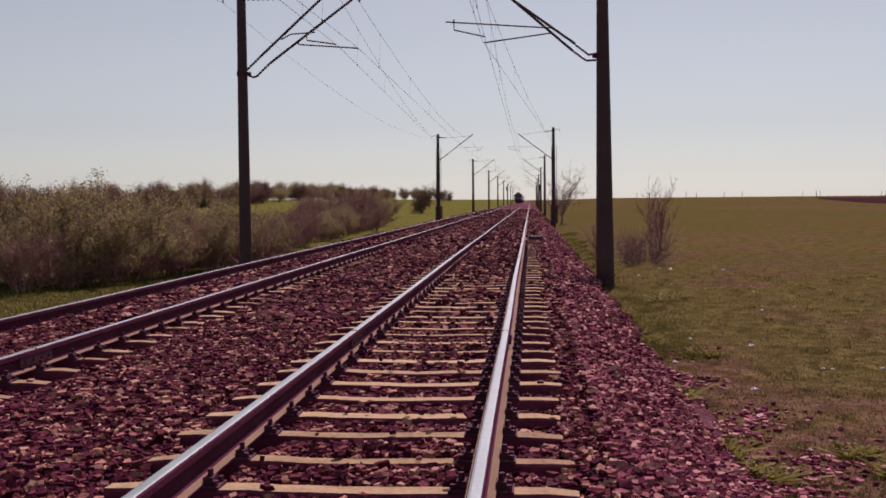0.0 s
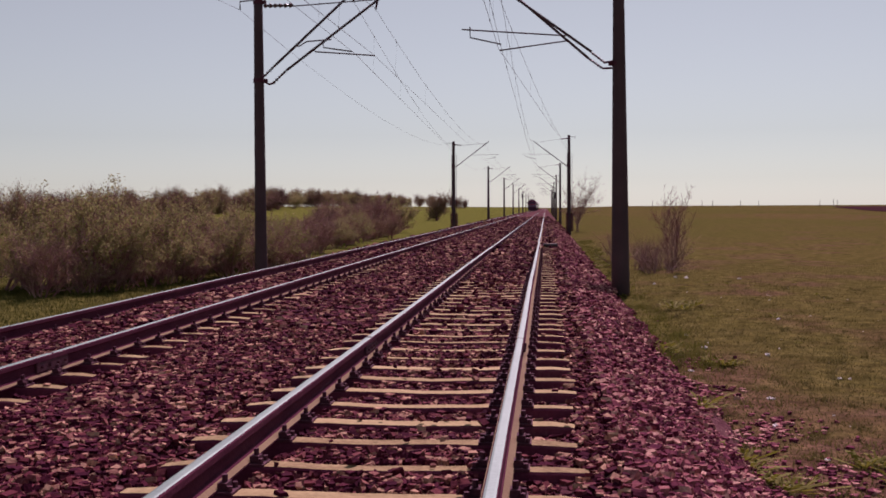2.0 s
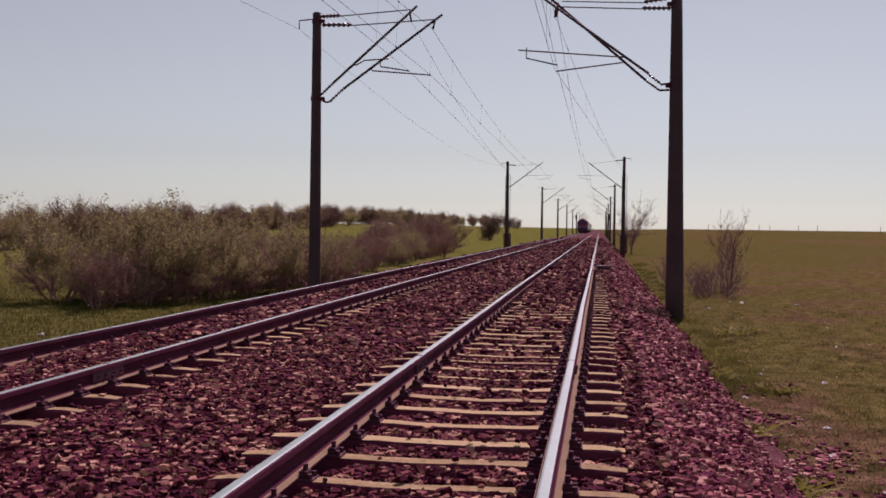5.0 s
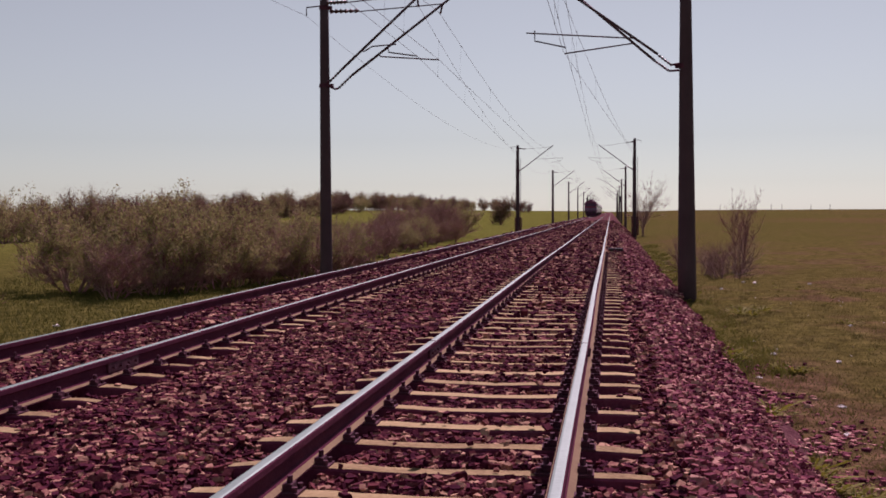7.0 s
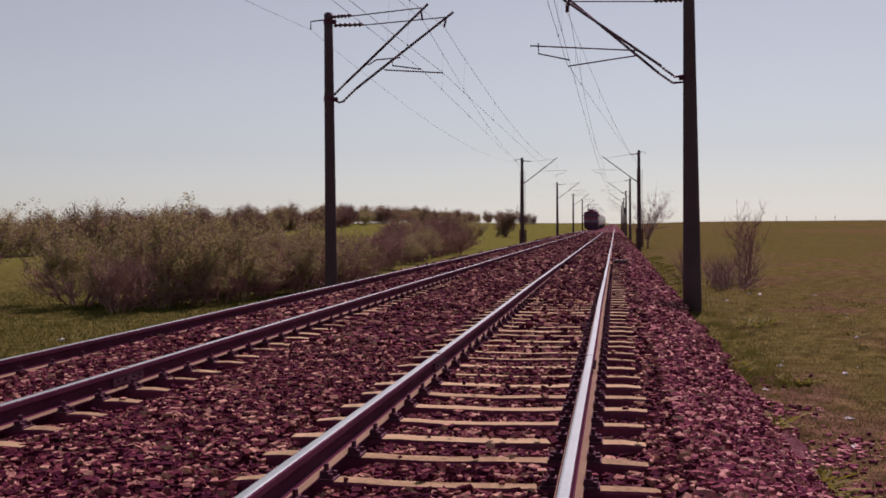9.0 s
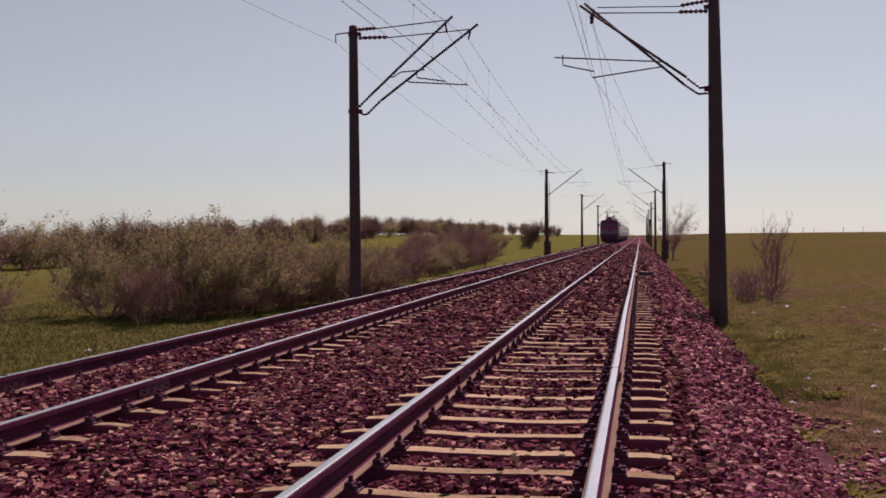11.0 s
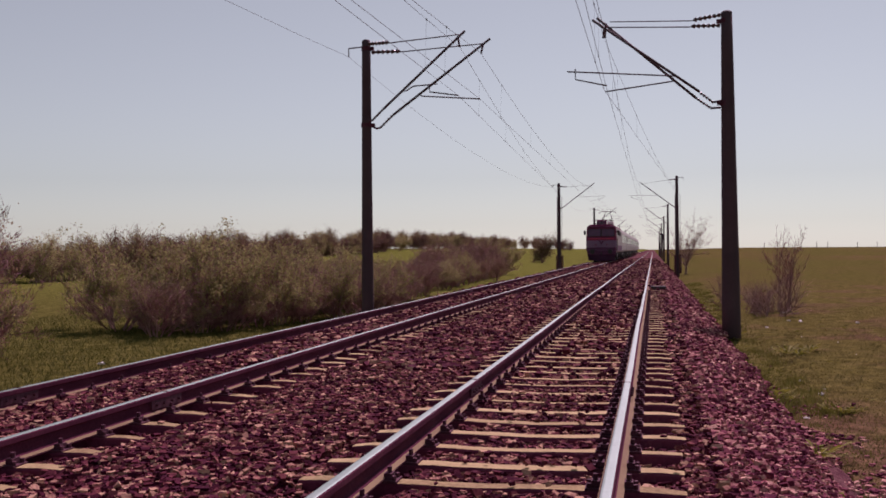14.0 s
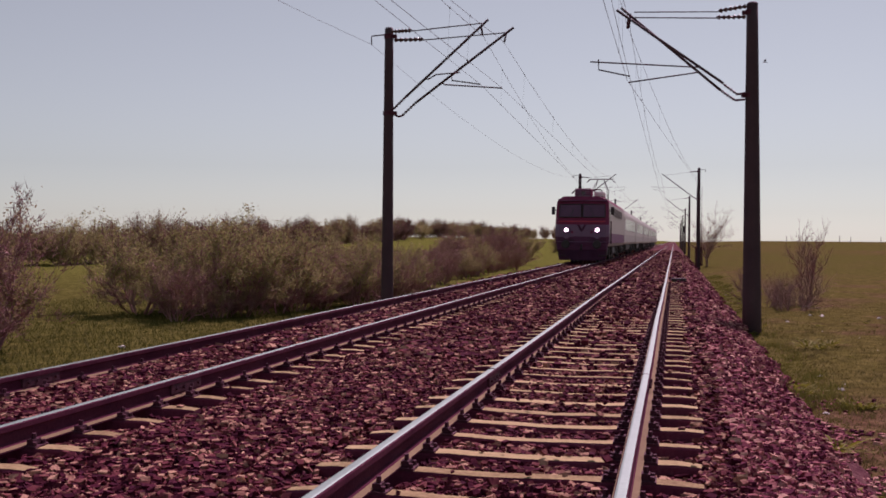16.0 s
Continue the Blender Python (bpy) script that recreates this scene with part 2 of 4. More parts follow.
# ---------- mesh helpers ----------
def mesh_of(name, verts, faces, materials, smooth=False, index=None):
    me = bpy.data.meshes.new(name)
    me.from_pydata(verts, [], faces)
    for m in materials if isinstance(materials, (list, tuple)) else [materials]:
        me.materials.append(m)
    if index is not None:
        me.polygons.foreach_set("material_index", index)
    if smooth:
        me.polygons.foreach_set("use_smooth", [True] * len(me.polygons))
    me.update()
    return me


def part(name, bm, material, parent=None, label="", smooth=False):
    """Links a bmesh as one mesh object under a thing or a part."""
    me = bpy.data.meshes.new(name)
    bmesh.ops.recalc_face_normals(bm, faces=bm.faces)
    bm.to_mesh(me)
    bm.free()
    for m in material if isinstance(material, (list, tuple)) else [material]:
        me.materials.append(m)
    if smooth:
        me.polygons.foreach_set("use_smooth", [True] * len(me.polygons))
    ob = new(name, me)
    ob.parent = parent
    return tagged(ob, label)


def thing(name, label, category, group="", at=None):
    ob = new(name)
    ob.empty_display_size = 0.2
    if at is not None:
        ob.matrix_world = at
    return tagged(ob, label, category, group)


def box(bm, x0, x1, y0, y1, z0, z1, bevel=0.0, mi=0):
    r = bmesh.ops.create_cube(bm, size=1.0)
    for v in r["verts"]:
        v.co = Vector(((x0 + x1) / 2 + v.co.x * (x1 - x0), (y0 + y1) / 2 + v.co.y * (y1 - y0), (z0 + z1) / 2 + v.co.z * (z1 - z0)))
    fs = {f for v in r["verts"] for f in v.link_faces}
    for f in fs:
        f.material_index = mi
    if bevel:
        es = list({e for v in r["verts"] for e in v.link_edges})
        bmesh.ops.bevel(bm, geom=es, offset=bevel, segments=1, profile=0.5, affect="EDGES")


def tube(bm, pts, r, sides=8, r1=None):
    """A round bar through the points."""
    pts = [Vector(p) for p in pts]
    rings = []
    for i, p in enumerate(pts):
        d = (pts[min(i + 1, len(pts) - 1)] - pts[max(i - 1, 0)]).normalized()
        a = d.orthogonal().normalized() if i == 0 else (rings[-1][1] - d * rings[-1][1].dot(d)).normalized()
        b = d.cross(a)
        rr = r if r1 is None else r + (r1 - r) * i / (len(pts) - 1)
        rings.append(([bm.verts.new(p + (a * math.cos(k * math.tau / sides) + b * math.sin(k * math.tau / sides)) * rr) for k in range(sides)], a))
    for (u, _), (w, _) in zip(rings, rings[1:]):
        for k in range(sides):
            bm.faces.new((u[k], u[(k + 1) % sides], w[(k + 1) % sides], w[k]))
    bm.faces.new(rings[0][0][::-1])
    bm.faces.new(rings[-1][0])


def insulator(bm, a, b, r=0.055, discs=6):
    """A string of sheds between a and b."""
    a, b = Vector(a), Vector(b)
    tube(bm, [a, b], r * 0.45, 8)
    for i in range(discs):
        c = a.lerp(b, (i + 0.5) / discs)
        d = (b - a).normalized() * (b - a).length / discs * 0.3
        tube(bm, [c - d, c, c + d], r, 8, r * 0.6)


# ---------- ground ----------
def ground_z(x, y):
    k = min(1.0, max(0.0, (x + 6.9) / 9.1))
    z = -1.06 + k * 0.19
    z += 0.17 * max(0.0, 1.0 - abs(x - 2.6) / (0.9 if x < 2.6 else 0.4))
    z -= 0.17 * max(0.0, 1.0 - abs(x - 3.15) / 0.75) * min(1.0, max(0.0, (y - 14) / 8))
    # the meadow behind the thicket climbs gently
    a = min(1.0, max(0.0, (-x - 17) / 28))
    z += a * a * (3 - 2 * a) * min(3.0, max(0.0, (y - 85) * 0.0245))
    # the open field is raised very slightly to fit its skyline to the camera's view
    z += 0.0013 * max(0.0, y - 150) * min(1.0, max(0.0, (x - 8 - 0.02 * y) / (5 + 0.05 * abs(y))))
    n1 = noise.noise((x * 0.12, y * 0.12, 3.1)) * 0.07 + noise.noise((x * 0.7, y * 0.7, 1.7)) * 0.025
    return z + n1


def axis(fine_lo, fine_hi, step, lo, hi):
    out = list(np.arange(fine_lo, fine_hi + 1e-6, step))
    s, v = step, fine_hi
    while v < hi:
        s *= 1.35
        v += s
        out.append(v)
    s, v = step, fine_lo
    while v > lo:
        s *= 1.35
        v -= s
        out.insert(0, v)
    return out


gx, gy = axis(-32, 24, 0.5, -4600, 4600), axis(-6, 70, 0.6, -4600, 4600)
verts = [(x, y, ground_z(x, y)) for y in gy for x in gx]
nx = len(gx)
faces = [(j * nx + i, j * nx + i + 1, (j + 1) * nx + i + 1, (j + 1) * nx + i) for j in range(len(gy) - 1) for i in range(nx - 1)]
ground = new("ground", mesh_of("ground", verts, faces, M["field"], True))
tagged(ground, "dry olive-brown meadow with bare reddish patches", "ground", kind="structure")

soil = []
for i in range(25):
    r = 0.268 + 0.55 * (i / 24) ** 2
    edge = 300 + 560 * math.exp(-(r - 0.268) / 0.02)
    soil += [(r * edge + 1, edge, -0.70 + 0.0013 * (edge - 150)), (r * 1300 + 1, 1300, -0.70 + 0.0013 * 1150)]
ploughed = new("field", mesh_of("field", soil, [(2 * i, 2 * i + 2, 2 * i + 3, 2 * i + 1) for i in range(24)], M["plough"]))
tagged(ploughed, "distant strip of dark purple-brown ploughed soil", "field", kind="structure")


# ---------- ballast ----------
LEFT_TRACK = -4.178
RAIL_Z = 0.18


def bed_z(x, y):
    """Top of the crushed stone across the formation."""
    if x > 1.42:
        k = (x - 1.42) / 1.2
        z = -0.03 - 0.66 * k
    elif x > -1.35:
        z = -0.058 if abs(x) < 0.62 else -0.10 if abs(x) < 1.18 else -0.06
        if abs(x) < 0.8:
            z += 0.085 * min(1.0, max(0.0, (y - 19) / 8))
        elif x > 0.8:
            z += 0.10 * min(1.0, max(0.0, (y - 38) / 4))
        else:
            z += 0.11 * min(1.0, max(0.0, (y - 26) / 6))
    elif x > -2.85:
        z = -0.03 + 0.03 * math.sin((x + 1.35) / -1.5 * math.pi)
    elif x > -5.5:
        d = abs(x - LEFT_TRACK)
        z = 0.012 if d < 0.6 else -0.085 if d < 1.18 else -0.05
        if d > 0.6:
            z += 0.075 * min(1.0, max(0.0, (y - 24) / 6))
    else:
        z = -0.05 - 1.05 * (-5.5 - x) / 1.7
    return z + noise.noise((x * 1.3, y * 1.3, 0.4)) * 0.03 + noise.noise((x * 0.5, y * 0.5, 9.4)) * 0.03


bx = [-7.3, -6.9, -6.4, -5.9, -5.5, -5.36, -5.2, -4.8, -4.74, -4.2, -3.6, -3.54, -3.0, -2.85, -2.5, -2.1, -1.7, -1.35, -1.18, -0.7, -0.58, -0.2, 0.2, 0.58, 0.7, 0.8, 1.18, 1.3, 1.42, 1.7, 2.0, 2.3, 2.62, 2.8]
by = list(np.arange(-8, 60, 0.4)) + list(np.arange(60, 1500, 12.0))
verts = [(x + (noise.noise((x, y * 0.6, 5)) * 0.14 if x > 2 or x < -6 else 0), y, bed_z(x, y) - 0.012) for y in by for x in bx]
nx = len(bx)
faces = [(j * nx + i, j * nx + i + 1, (j + 1) * nx + i + 1, (j + 1) * nx + i) for j in range(len(by) - 1) for i in range(nx - 1)]
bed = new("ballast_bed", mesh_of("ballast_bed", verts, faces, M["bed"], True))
tagged(bed, "low embankment of reddish-purple crushed stone ballast", "ballast", kind="structure")

CUBE = np.array([(-1, -1, -1), (1, -1, -1), (1, 1, -1), (-1, 1, -1), (-1, -1, 1), (1, -1, 1), (1, 1, 1), (-1, 1, 1)], float)
QUADS = np.array([(0, 3, 2, 1), (4, 5, 6, 7), (0, 1, 5, 4), (1, 2, 6, 5), (2, 3, 7, 6), (3, 0, 4, 7)])
PITCH, FIRST = 0.605, 0.39


def stone_field(name, y0, y1, density, size, seed, x0=-6.9, x1=1.45, material="stone", label="loose angular reddish-grey ballast stones"):
    """Angular stones strewn over the bed, clear of rails and sleepers."""
    rng = np.random.default_rng(seed)
    count = int((y1 - y0) * (x1 - x0) * density)
    px, py = rng.uniform(x0, x1, count), rng.uniform(y0, y1, count)
    phase = ((py - FIRST + PITCH / 2) % PITCH) - PITCH / 2
    keep = np.ones(count, bool)
    for c in (0.0, LEFT_TRACK):
        dx = np.abs(px - c)
        on_sleeper = (dx < 1.22) & (np.abs(phase) < 0.092 + size * 0.22)
        if c < 0:
            on_sleeper &= (dx > 0.58) & (py < 28)
        else:
            on_sleeper &= np.where(dx < 0.75, py < 19 + 9 * rng.random(count), np.where(px > 0, py < 36 + 8 * rng.random(count), py < 30))
        keep &= ~(on_sleeper & (rng.random(count) > np.where(dx < 0.75, 0.012 + 0.05 * np.clip((py - 9) / 12, 0, 1), 0.008))) & ~(np.abs(dx - 0.7535) < 0.10 + size * 0.4)
    ragged = 2.80 + 0.18 * np.sin(py * 1.7) * np.sin(py * 0.61 + 1) + 0.14 * np.sin(py * 0.37 + 2) * np.sin(py * 0.83)
    keep &= (px < ragged)
    px, py = px[keep], py[keep]
    count = len(px)
    pz = np.array([bed_z(x, y) for x, y in zip(px, py)])
    over = (np.abs(((py - FIRST + PITCH / 2) % PITCH) - PITCH / 2) < 0.1) & ((np.abs(px) < 1.2) | (np.abs(px - LEFT_TRACK) < 1.2))
    pz = np.where(over, np.maximum(pz, 0.0), pz)
    s = size * rng.uniform(0.55, 1.25, count) * 0.5
    axes = rng.uniform(0.6, 1.3, (count, 1, 3)) * np.array([1.4, 0.95, 0.62])
    v = CUBE[None] * (1 + rng.uniform(-0.38, 0.25, (count, 8, 3))) * axes * s[:, None, None]
    a, b = rng.uniform(0, math.tau, count), rng.normal(0, 0.75, count)
    ca, sa, cb, sb = np.cos(a)[:, None], np.sin(a)[:, None], np.cos(b)[:, None], np.sin(b)[:, None]
    x, y, z = v[..., 0], v[..., 1] * cb - v[..., 2] * sb, v[..., 1] * sb + v[..., 2] * cb
    v = np.stack([x * ca - y * sa + px[:, None], x * sa + y * ca + py[:, None], z + (pz + s * rng.uniform(-0.2, 1.3, count))[:, None]], -1)
    f = (QUADS[None] + 8 * np.arange(count)[:, None, None]).reshape(-1, 4)
    me = bpy.data.meshes.new(name)
    me.from_pydata(v.reshape(-1, 3).tolist(), [], f.tolist())
    me.materials.append(M[material])
    return tagged(new(name, me), label, "ballast stones", kind="stuff")


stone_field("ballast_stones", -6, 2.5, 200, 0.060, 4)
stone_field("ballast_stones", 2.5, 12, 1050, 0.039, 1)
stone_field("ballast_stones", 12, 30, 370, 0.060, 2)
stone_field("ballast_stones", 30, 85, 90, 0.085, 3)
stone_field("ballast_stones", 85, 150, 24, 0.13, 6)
# the outer shoulder gets the stones with brightness painted in
SHOULDER = "pinkish ballast stones on the outer shoulder, brightened in their colour"
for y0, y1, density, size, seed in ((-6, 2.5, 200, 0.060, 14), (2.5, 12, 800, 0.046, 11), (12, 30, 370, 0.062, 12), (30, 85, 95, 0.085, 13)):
    stone_field("ballast_stones", y0, y1, density, size, seed, 1.45, 2.95, "stone_brightened", SHOULDER)
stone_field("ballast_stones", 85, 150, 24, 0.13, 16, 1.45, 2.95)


def strewn(clusters, seed):
    """Stray ballast stones kicked out over the meadow in loose patches."""
    rng = np.random.default_rng(seed)
    v, f = [], []
    for cx, cy, spread, count in clusters:
        for _ in range(count):
            x, y = cx + rng.normal(0, spread), cy + rng.normal(0, spread * 1.4)
            s = 0.024 * rng.uniform(0.5, 1.4)
            c = CUBE * (1 + rng.uniform(-0.5, 0.25, (8, 3))) * s * rng.uniform(0.6, 1.4, 3) * (1, 1, 0.6)
            a, o = rng.uniform(0, math.tau), len(v)
            c = c @ np.array([(math.cos(a), math.sin(a), 0), (-math.sin(a), math.cos(a), 0), (0.3, 0.1, 1)])
            v += (c + (x, y, ground_z(x, y) + s * 0.4)).tolist()
            f += (QUADS + o).tolist()
    me = bpy.data.meshes.new("stray_stones")
    me.from_pydata(v, [], f)
    me.materials.append(M["stone_brightened"])
    return tagged(new("stray_stones", me), "stray reddish ballast stones in the grass", "ballast stones", kind="stuff")


strewn([(2.95, 8.2, 0.25, 220), (3.45, 11.2, 0.2, 110), (2.95, 10.5, 0.2, 150), (2.95, 13.2, 0.2, 120), (3.3, 15.6, 0.2, 60), (3.4, 9.1, 0.25, 110), (4.2, 8.8, 0.3, 80), (2.95, 17.0, 0.15, 90), (2.9, 22.0, 0.2, 120), (4.6, 10.0, 0.6, 25)], 31)


# ---------- rails ----------
def rail_profile():
    half = [(0.075, 0.0), (0.075, 0.011), (0.034, 0.022), (0.011, 0.045), (0.0085, 0.110), (0.032, 0.122), (0.0375, 0.128), (0.0365, 0.160), (0.030, 0.169), (0.018, 0.172)]
    return half + [(-x, z) for x, z in reversed(half)]


def make_rail(track, x):
    prof = rail_profile()
    ys = list(np.arange(-8, 40, 2.0)) + list(np.arange(40, 1500, 20.0))
    k = len(prof)
    wob = lambda y, s: 0.006 * math.sin(y * 0.21 + s) + 0.004 * math.sin(y * 0.53 + 2 * s)
    vs = [(x + px + wob(y, x), y, 0.008 + pz + 0.5 * wob(y, x + 3)) for y in ys for px, pz in prof]
    fs, idx = [], []
    for j in range(len(ys) - 1):
        for i in range(k):
            fs.append((j * k + i, j * k + (i + 1) % k, (j + 1) * k + (i + 1) % k, (j + 1) * k + i))
            idx.append(1 if i in (8, 9, 10) else 2 if i in (1, 17) else 0)
    fs.append(tuple(range(k))[::-1])
    idx.append(0)
    ob = new("rail", mesh_of("rail", vs, fs, [M["rust"], M["polish"], M["foot"]], False, idx))
    ob.parent = track
    tagged(ob, "rusty steel rail with a polished running surface")


def fishplate(track, x, y):
    bm = bmesh.new()
    for s in (-1, 1):
        box(bm, x + s * 0.012, x + s * 0.036, y - 0.3, y + 0.3, 0.04, 0.135, 0.006)
        for k in (-0.22, -0.08, 0.08, 0.22):
            tube(bm, [(x + s * 0.036, y + k, 0.088), (x + s * 0.062, y + k, 0.088)], 0.017, 6)
    box(bm, x - 0.034, x + 0.034, y - 0.008, y + 0.008, 0.165, 0.1815)
    part("fishplate", bm, M["iron"], track, "dark bolted joint bar")


def make_track(x, joints):
    label = "straight railway track with pale concrete sleepers on ballast"
    track = thing("railway_track", label, "railway track", "railway tracks", pose(x, 0, 0))
    for s in (-1, 1):
        make_rail(track, s * 0.7535)
    for y in joints:
        for s in (-1, 1):
            fishplate(track, s * 0.7535, y)
    return track


tracks = [make_track(0.0, (10.2, 35.2, 60.2)), make_track(LEFT_TRACK, (8.9, 33.9, 58.9))]


# ---------- masts and overhead line ----------
def mast_pole(parent, height, r0, r1, base, dx=0.0):
    bm = bmesh.new()
    n = 9
    tube(bm, [(dx, 0, base - 0.4 + (height - base + 0.4) * i / n) for i in range(n + 1)], r0, 16, r1)
    part("pole", bm, M["mast"], parent, "tapered weathered concrete pole", True)
    bm = bmesh.new()
    tube(bm, [(dx, 0, height), (dx, 0, height + 0.03), (dx, 0, height + 0.05)], r1 * 1.06, 16, r1 * 0.7)
    part("cap", bm, M["steel"], parent)


def collar(parent, z, r, side):
    bm = bmesh.new()
    tube(bm, [(0, 0, z - 0.06), (0, 0, z + 0.06)], r + 0.012, 12)
    box(bm, min(0, side * (r + 0.1)), max(0, side * (r + 0.1)), -0.05, 0.05, z - 0.05, z + 0.05, 0.008)
    part("collar", bm, M["iron"], parent)


def bars(parent, name, lines, r, material, label=""):
    bm = bmesh.new()
    for pts in lines:
        tube(bm, pts, r, 8)
    return part(name, bm, material, parent, label, True)


def strings(parent, pairs, r=0.06, discs=6):
    for a, b in pairs:
        bm = bmesh.new()
        insulator(bm, a, b, r, discs)
        part("insulator", bm, M["insulator"], parent, "brown ribbed insulator string", True)


def far_mast(x, y, side, top, name="catenary_mast", weights=False, group="catenary masts"):
    """A line mast with one hinged bracket that reaches out over its track."""
    label = "tall dark concrete catenary mast with a tubular bracket" + (" and tension weights" if weights else "")
    t = thing(name, label, "catenary mast", group, pose(x, y, 0))
    base = ground_z(x, y)
    mast_pole(t, top, 0.20, 0.12, base)
    collar(t, 5.15, 0.15, side)
    collar(t, top - 0.25, 0.13, side)
    bars(t, "bracket_tube", [[(side * 0.65, 0, 5.45), (side * 3.15, 0, 7.35)]], 0.036, M["steel"])
    bars(t, "stay_tube", [[(side * 0.75, 0, top - 0.3), (side * 2.95, 0, 7.2)]], 0.009, M["steel"])
    bars(t, "registration_arm", [[(side * 1.6, 0, 6.15), (side * 4.1, 0, 6.2)], [(side * 3.9, 0, 6.2), (side * 3.9, 0, 6.0), (side * 2.9, 0, 5.78)]], 0.010, M["steel"])
    strings(t, [((side * 0.15, 0, 5.1), (side * 0.65, 0, 5.45)), ((side * 0.12, 0, top - 0.25), (side * 0.75, 0, top - 0.3))])
    bars(t, "feeder_hook", [[(0, 0, top - 0.1), (-side * 0.55, 0, top - 0.1), (-side * 0.55, 0, top - 0.3)]], 0.02, M["steel"])
    if weights:
        for k, dx in enumerate((-0.16, 0.26)):
            bm = bmesh.new()
            for i in range(11):
                z = base + 0.35 + i * 0.15
                tube(bm, [(dx, -0.12, z), (dx, -0.12, z + 0.12)], 0.135, 10)
            tube(bm, [(dx, -0.12, base + 0.3), (dx, -0.12, 6.2)], 0.018, 6)
            part("tension_weight", bm, M["iron"], t, "stack of dark cast tension weights")
    return t


Y1 = 29.3
SPANS = [93.2, 150.0, 207.0, 264.0, 321.0, 378.0, 435.0, 492.0]


def near_left():
    x0 = -7.155
    t = thing("catenary_mast", "tall dark concrete catenary mast with two tubular brackets beside a scrub", "catenary mast", "catenary masts", pose(x0, Y1, 0))
    mast_pole(t, 7.56, 0.185, 0.125, ground_z(x0, Y1))
    collar(t, 5.12, 0.15, 1)
    collar(t, 7.35, 0.13, 1)
    a, b = -0.18, 0.18
    bars(t, "bracket_tube", [[(0.55, a, 5.55), (2.96, a, 7.70)]], 0.036, M["steel"])
    bars(t, "bracket_tube", [[(0.75, b, 5.42), (3.63, b, 7.52)]], 0.036, M["steel"])
    bars(t, "stay_tube", [[(0.72, a, 7.45), (2.78, a, 7.60)]], 0.017, M["steel"])
    bars(t, "stay_tube", [[(0.98, b, 7.25), (3.40, b, 7.38)]], 0.017, M["steel"])
    strings(t, [((0.11, a, 7.45), (0.72, a, 7.47)), ((0.11, b, 7.28), (0.98, b, 7.27))], 0.07)
    strings(t, [((0.2, a, 5.22), (0.55, a, 5.55)), ((0.36, b, 5.06), (0.75, b, 5.42))], 0.045, 5)
    bars(t, "bracket_foot", [[(0.13, a, 5.2), (0.2, a, 5.22)]], 0.03, M["iron"])
    bars(t, "bracket_foot", [[(0.13, b, 5.1), (0.25, b, 5.04), (0.36, b, 5.06)]], 0.03, M["iron"])
    bars(t, "registration_arm", [[(1.10, a, 6.06), (1.22, a, 6.05), (1.45, a, 6.18), (2.15, a, 6.22)], [(1.91, a, 6.22), (1.92, a, 6.0), (2.75, a, 5.87)]], 0.02, M["steel"])
    bars(t, "registration_arm", [[(1.55, b, 6.0), (1.62, b, 5.94), (3.32, b, 5.80)]], 0.02, M["steel"])
    bars(t, "wire_clamp", [[(2.75, a, 7.55), (2.80, a, 7.25)]], 0.028, M["iron"])
    bars(t, "wire_clamp", [[(3.42, b, 7.36), (3.36, b, 7.1)]], 0.028, M["iron"])
    bars(t, "feeder_hook", [[(0, 0, 7.42), (-0.53, 0, 7.38), (-0.53, 0, 7.14)]], 0.02, M["steel"])


def near_right():
    x0 = 2.99
    t = thing("catenary_mast", "stout dark concrete catenary mast with two brackets at the ballast edge", "catenary mast", "catenary masts", pose(x0 + 0.05, Y1, 0, 0, -0.5, 0))
    mast_pole(t, 7.88, 0.262, 0.148, ground_z(x0, Y1) - 0.05, 0.035)
    collar(t, 5.42, 0.155, -1)
    collar(t, 7.66, 0.135, -1)
    a, b = -0.16, 0.16
    bars(t, "bracket_tube", [[(-0.72, a, 5.74), (-3.58, a, 7.86)]], 0.036, M["steel"])
    bars(t, "bracket_tube", [[(-0.78, b, 5.60), (-3.47, b, 7.98)]], 0.036, M["steel"])
    bars(t, "stay_tube", [[(-0.86, a, 7.68), (-3.1, a, 7.78)]], 0.015, M["steel"])
    bars(t, "stay_tube", [[(-0.90, b, 7.58), (-3.2, b, 7.70)]], 0.017, M["steel"])
    strings(t, [((-0.12, a, 7.80), (-0.86, a, 7.70)), ((-0.12, b, 7.58), (-0.90, b, 7.60))], 0.07)
    strings(t, [((-0.34, a, 5.42), (-0.72, a, 5.72)), ((-0.42, b, 5.33), (-0.78, b, 5.60))], 0.045, 5)
    bars(t, "bracket_foot", [[(-0.14, a, 5.47), (-0.34, a, 5.44)]], 0.03, M["iron"])
    bars(t, "bracket_foot", [[(-0.14, b, 5.33), (-0.42, b, 5.32)]], 0.03, M["iron"])
    bars(t, "registration_arm", [[(-1.36, a, 6.2), (-4.30, a, 6.46)], [(-4.07, a, 6.52), (-4.07, a, 6.23), (-3.21, a, 6.02)]], 0.02, M["steel"])
    bars(t, "registration_arm", [[(-1.33, b, 6.12), (-3.27, b, 5.9)]], 0.02, M["steel"])
    bars(t, "wire_clamp", [[(-3.2, a, 7.74), (-3.24, a, 7.35)]], 0.028, M["iron"])
    bars(t, "wire_clamp", [[(-3.28, b, 7.66), (-3.3, b, 7.4)]], 0.028, M["iron"])


near_left()
near_right()
for i, y in enumerate(SPANS):
    far_mast(-7.22 + 0.004 * i, y, 1, 7.35, weights=i == 0)
    if i < 6:
        far_mast(3.06 + 0.004 * i, y + (0.5 if i else 0), -1, 7.8, weights=i == 0)


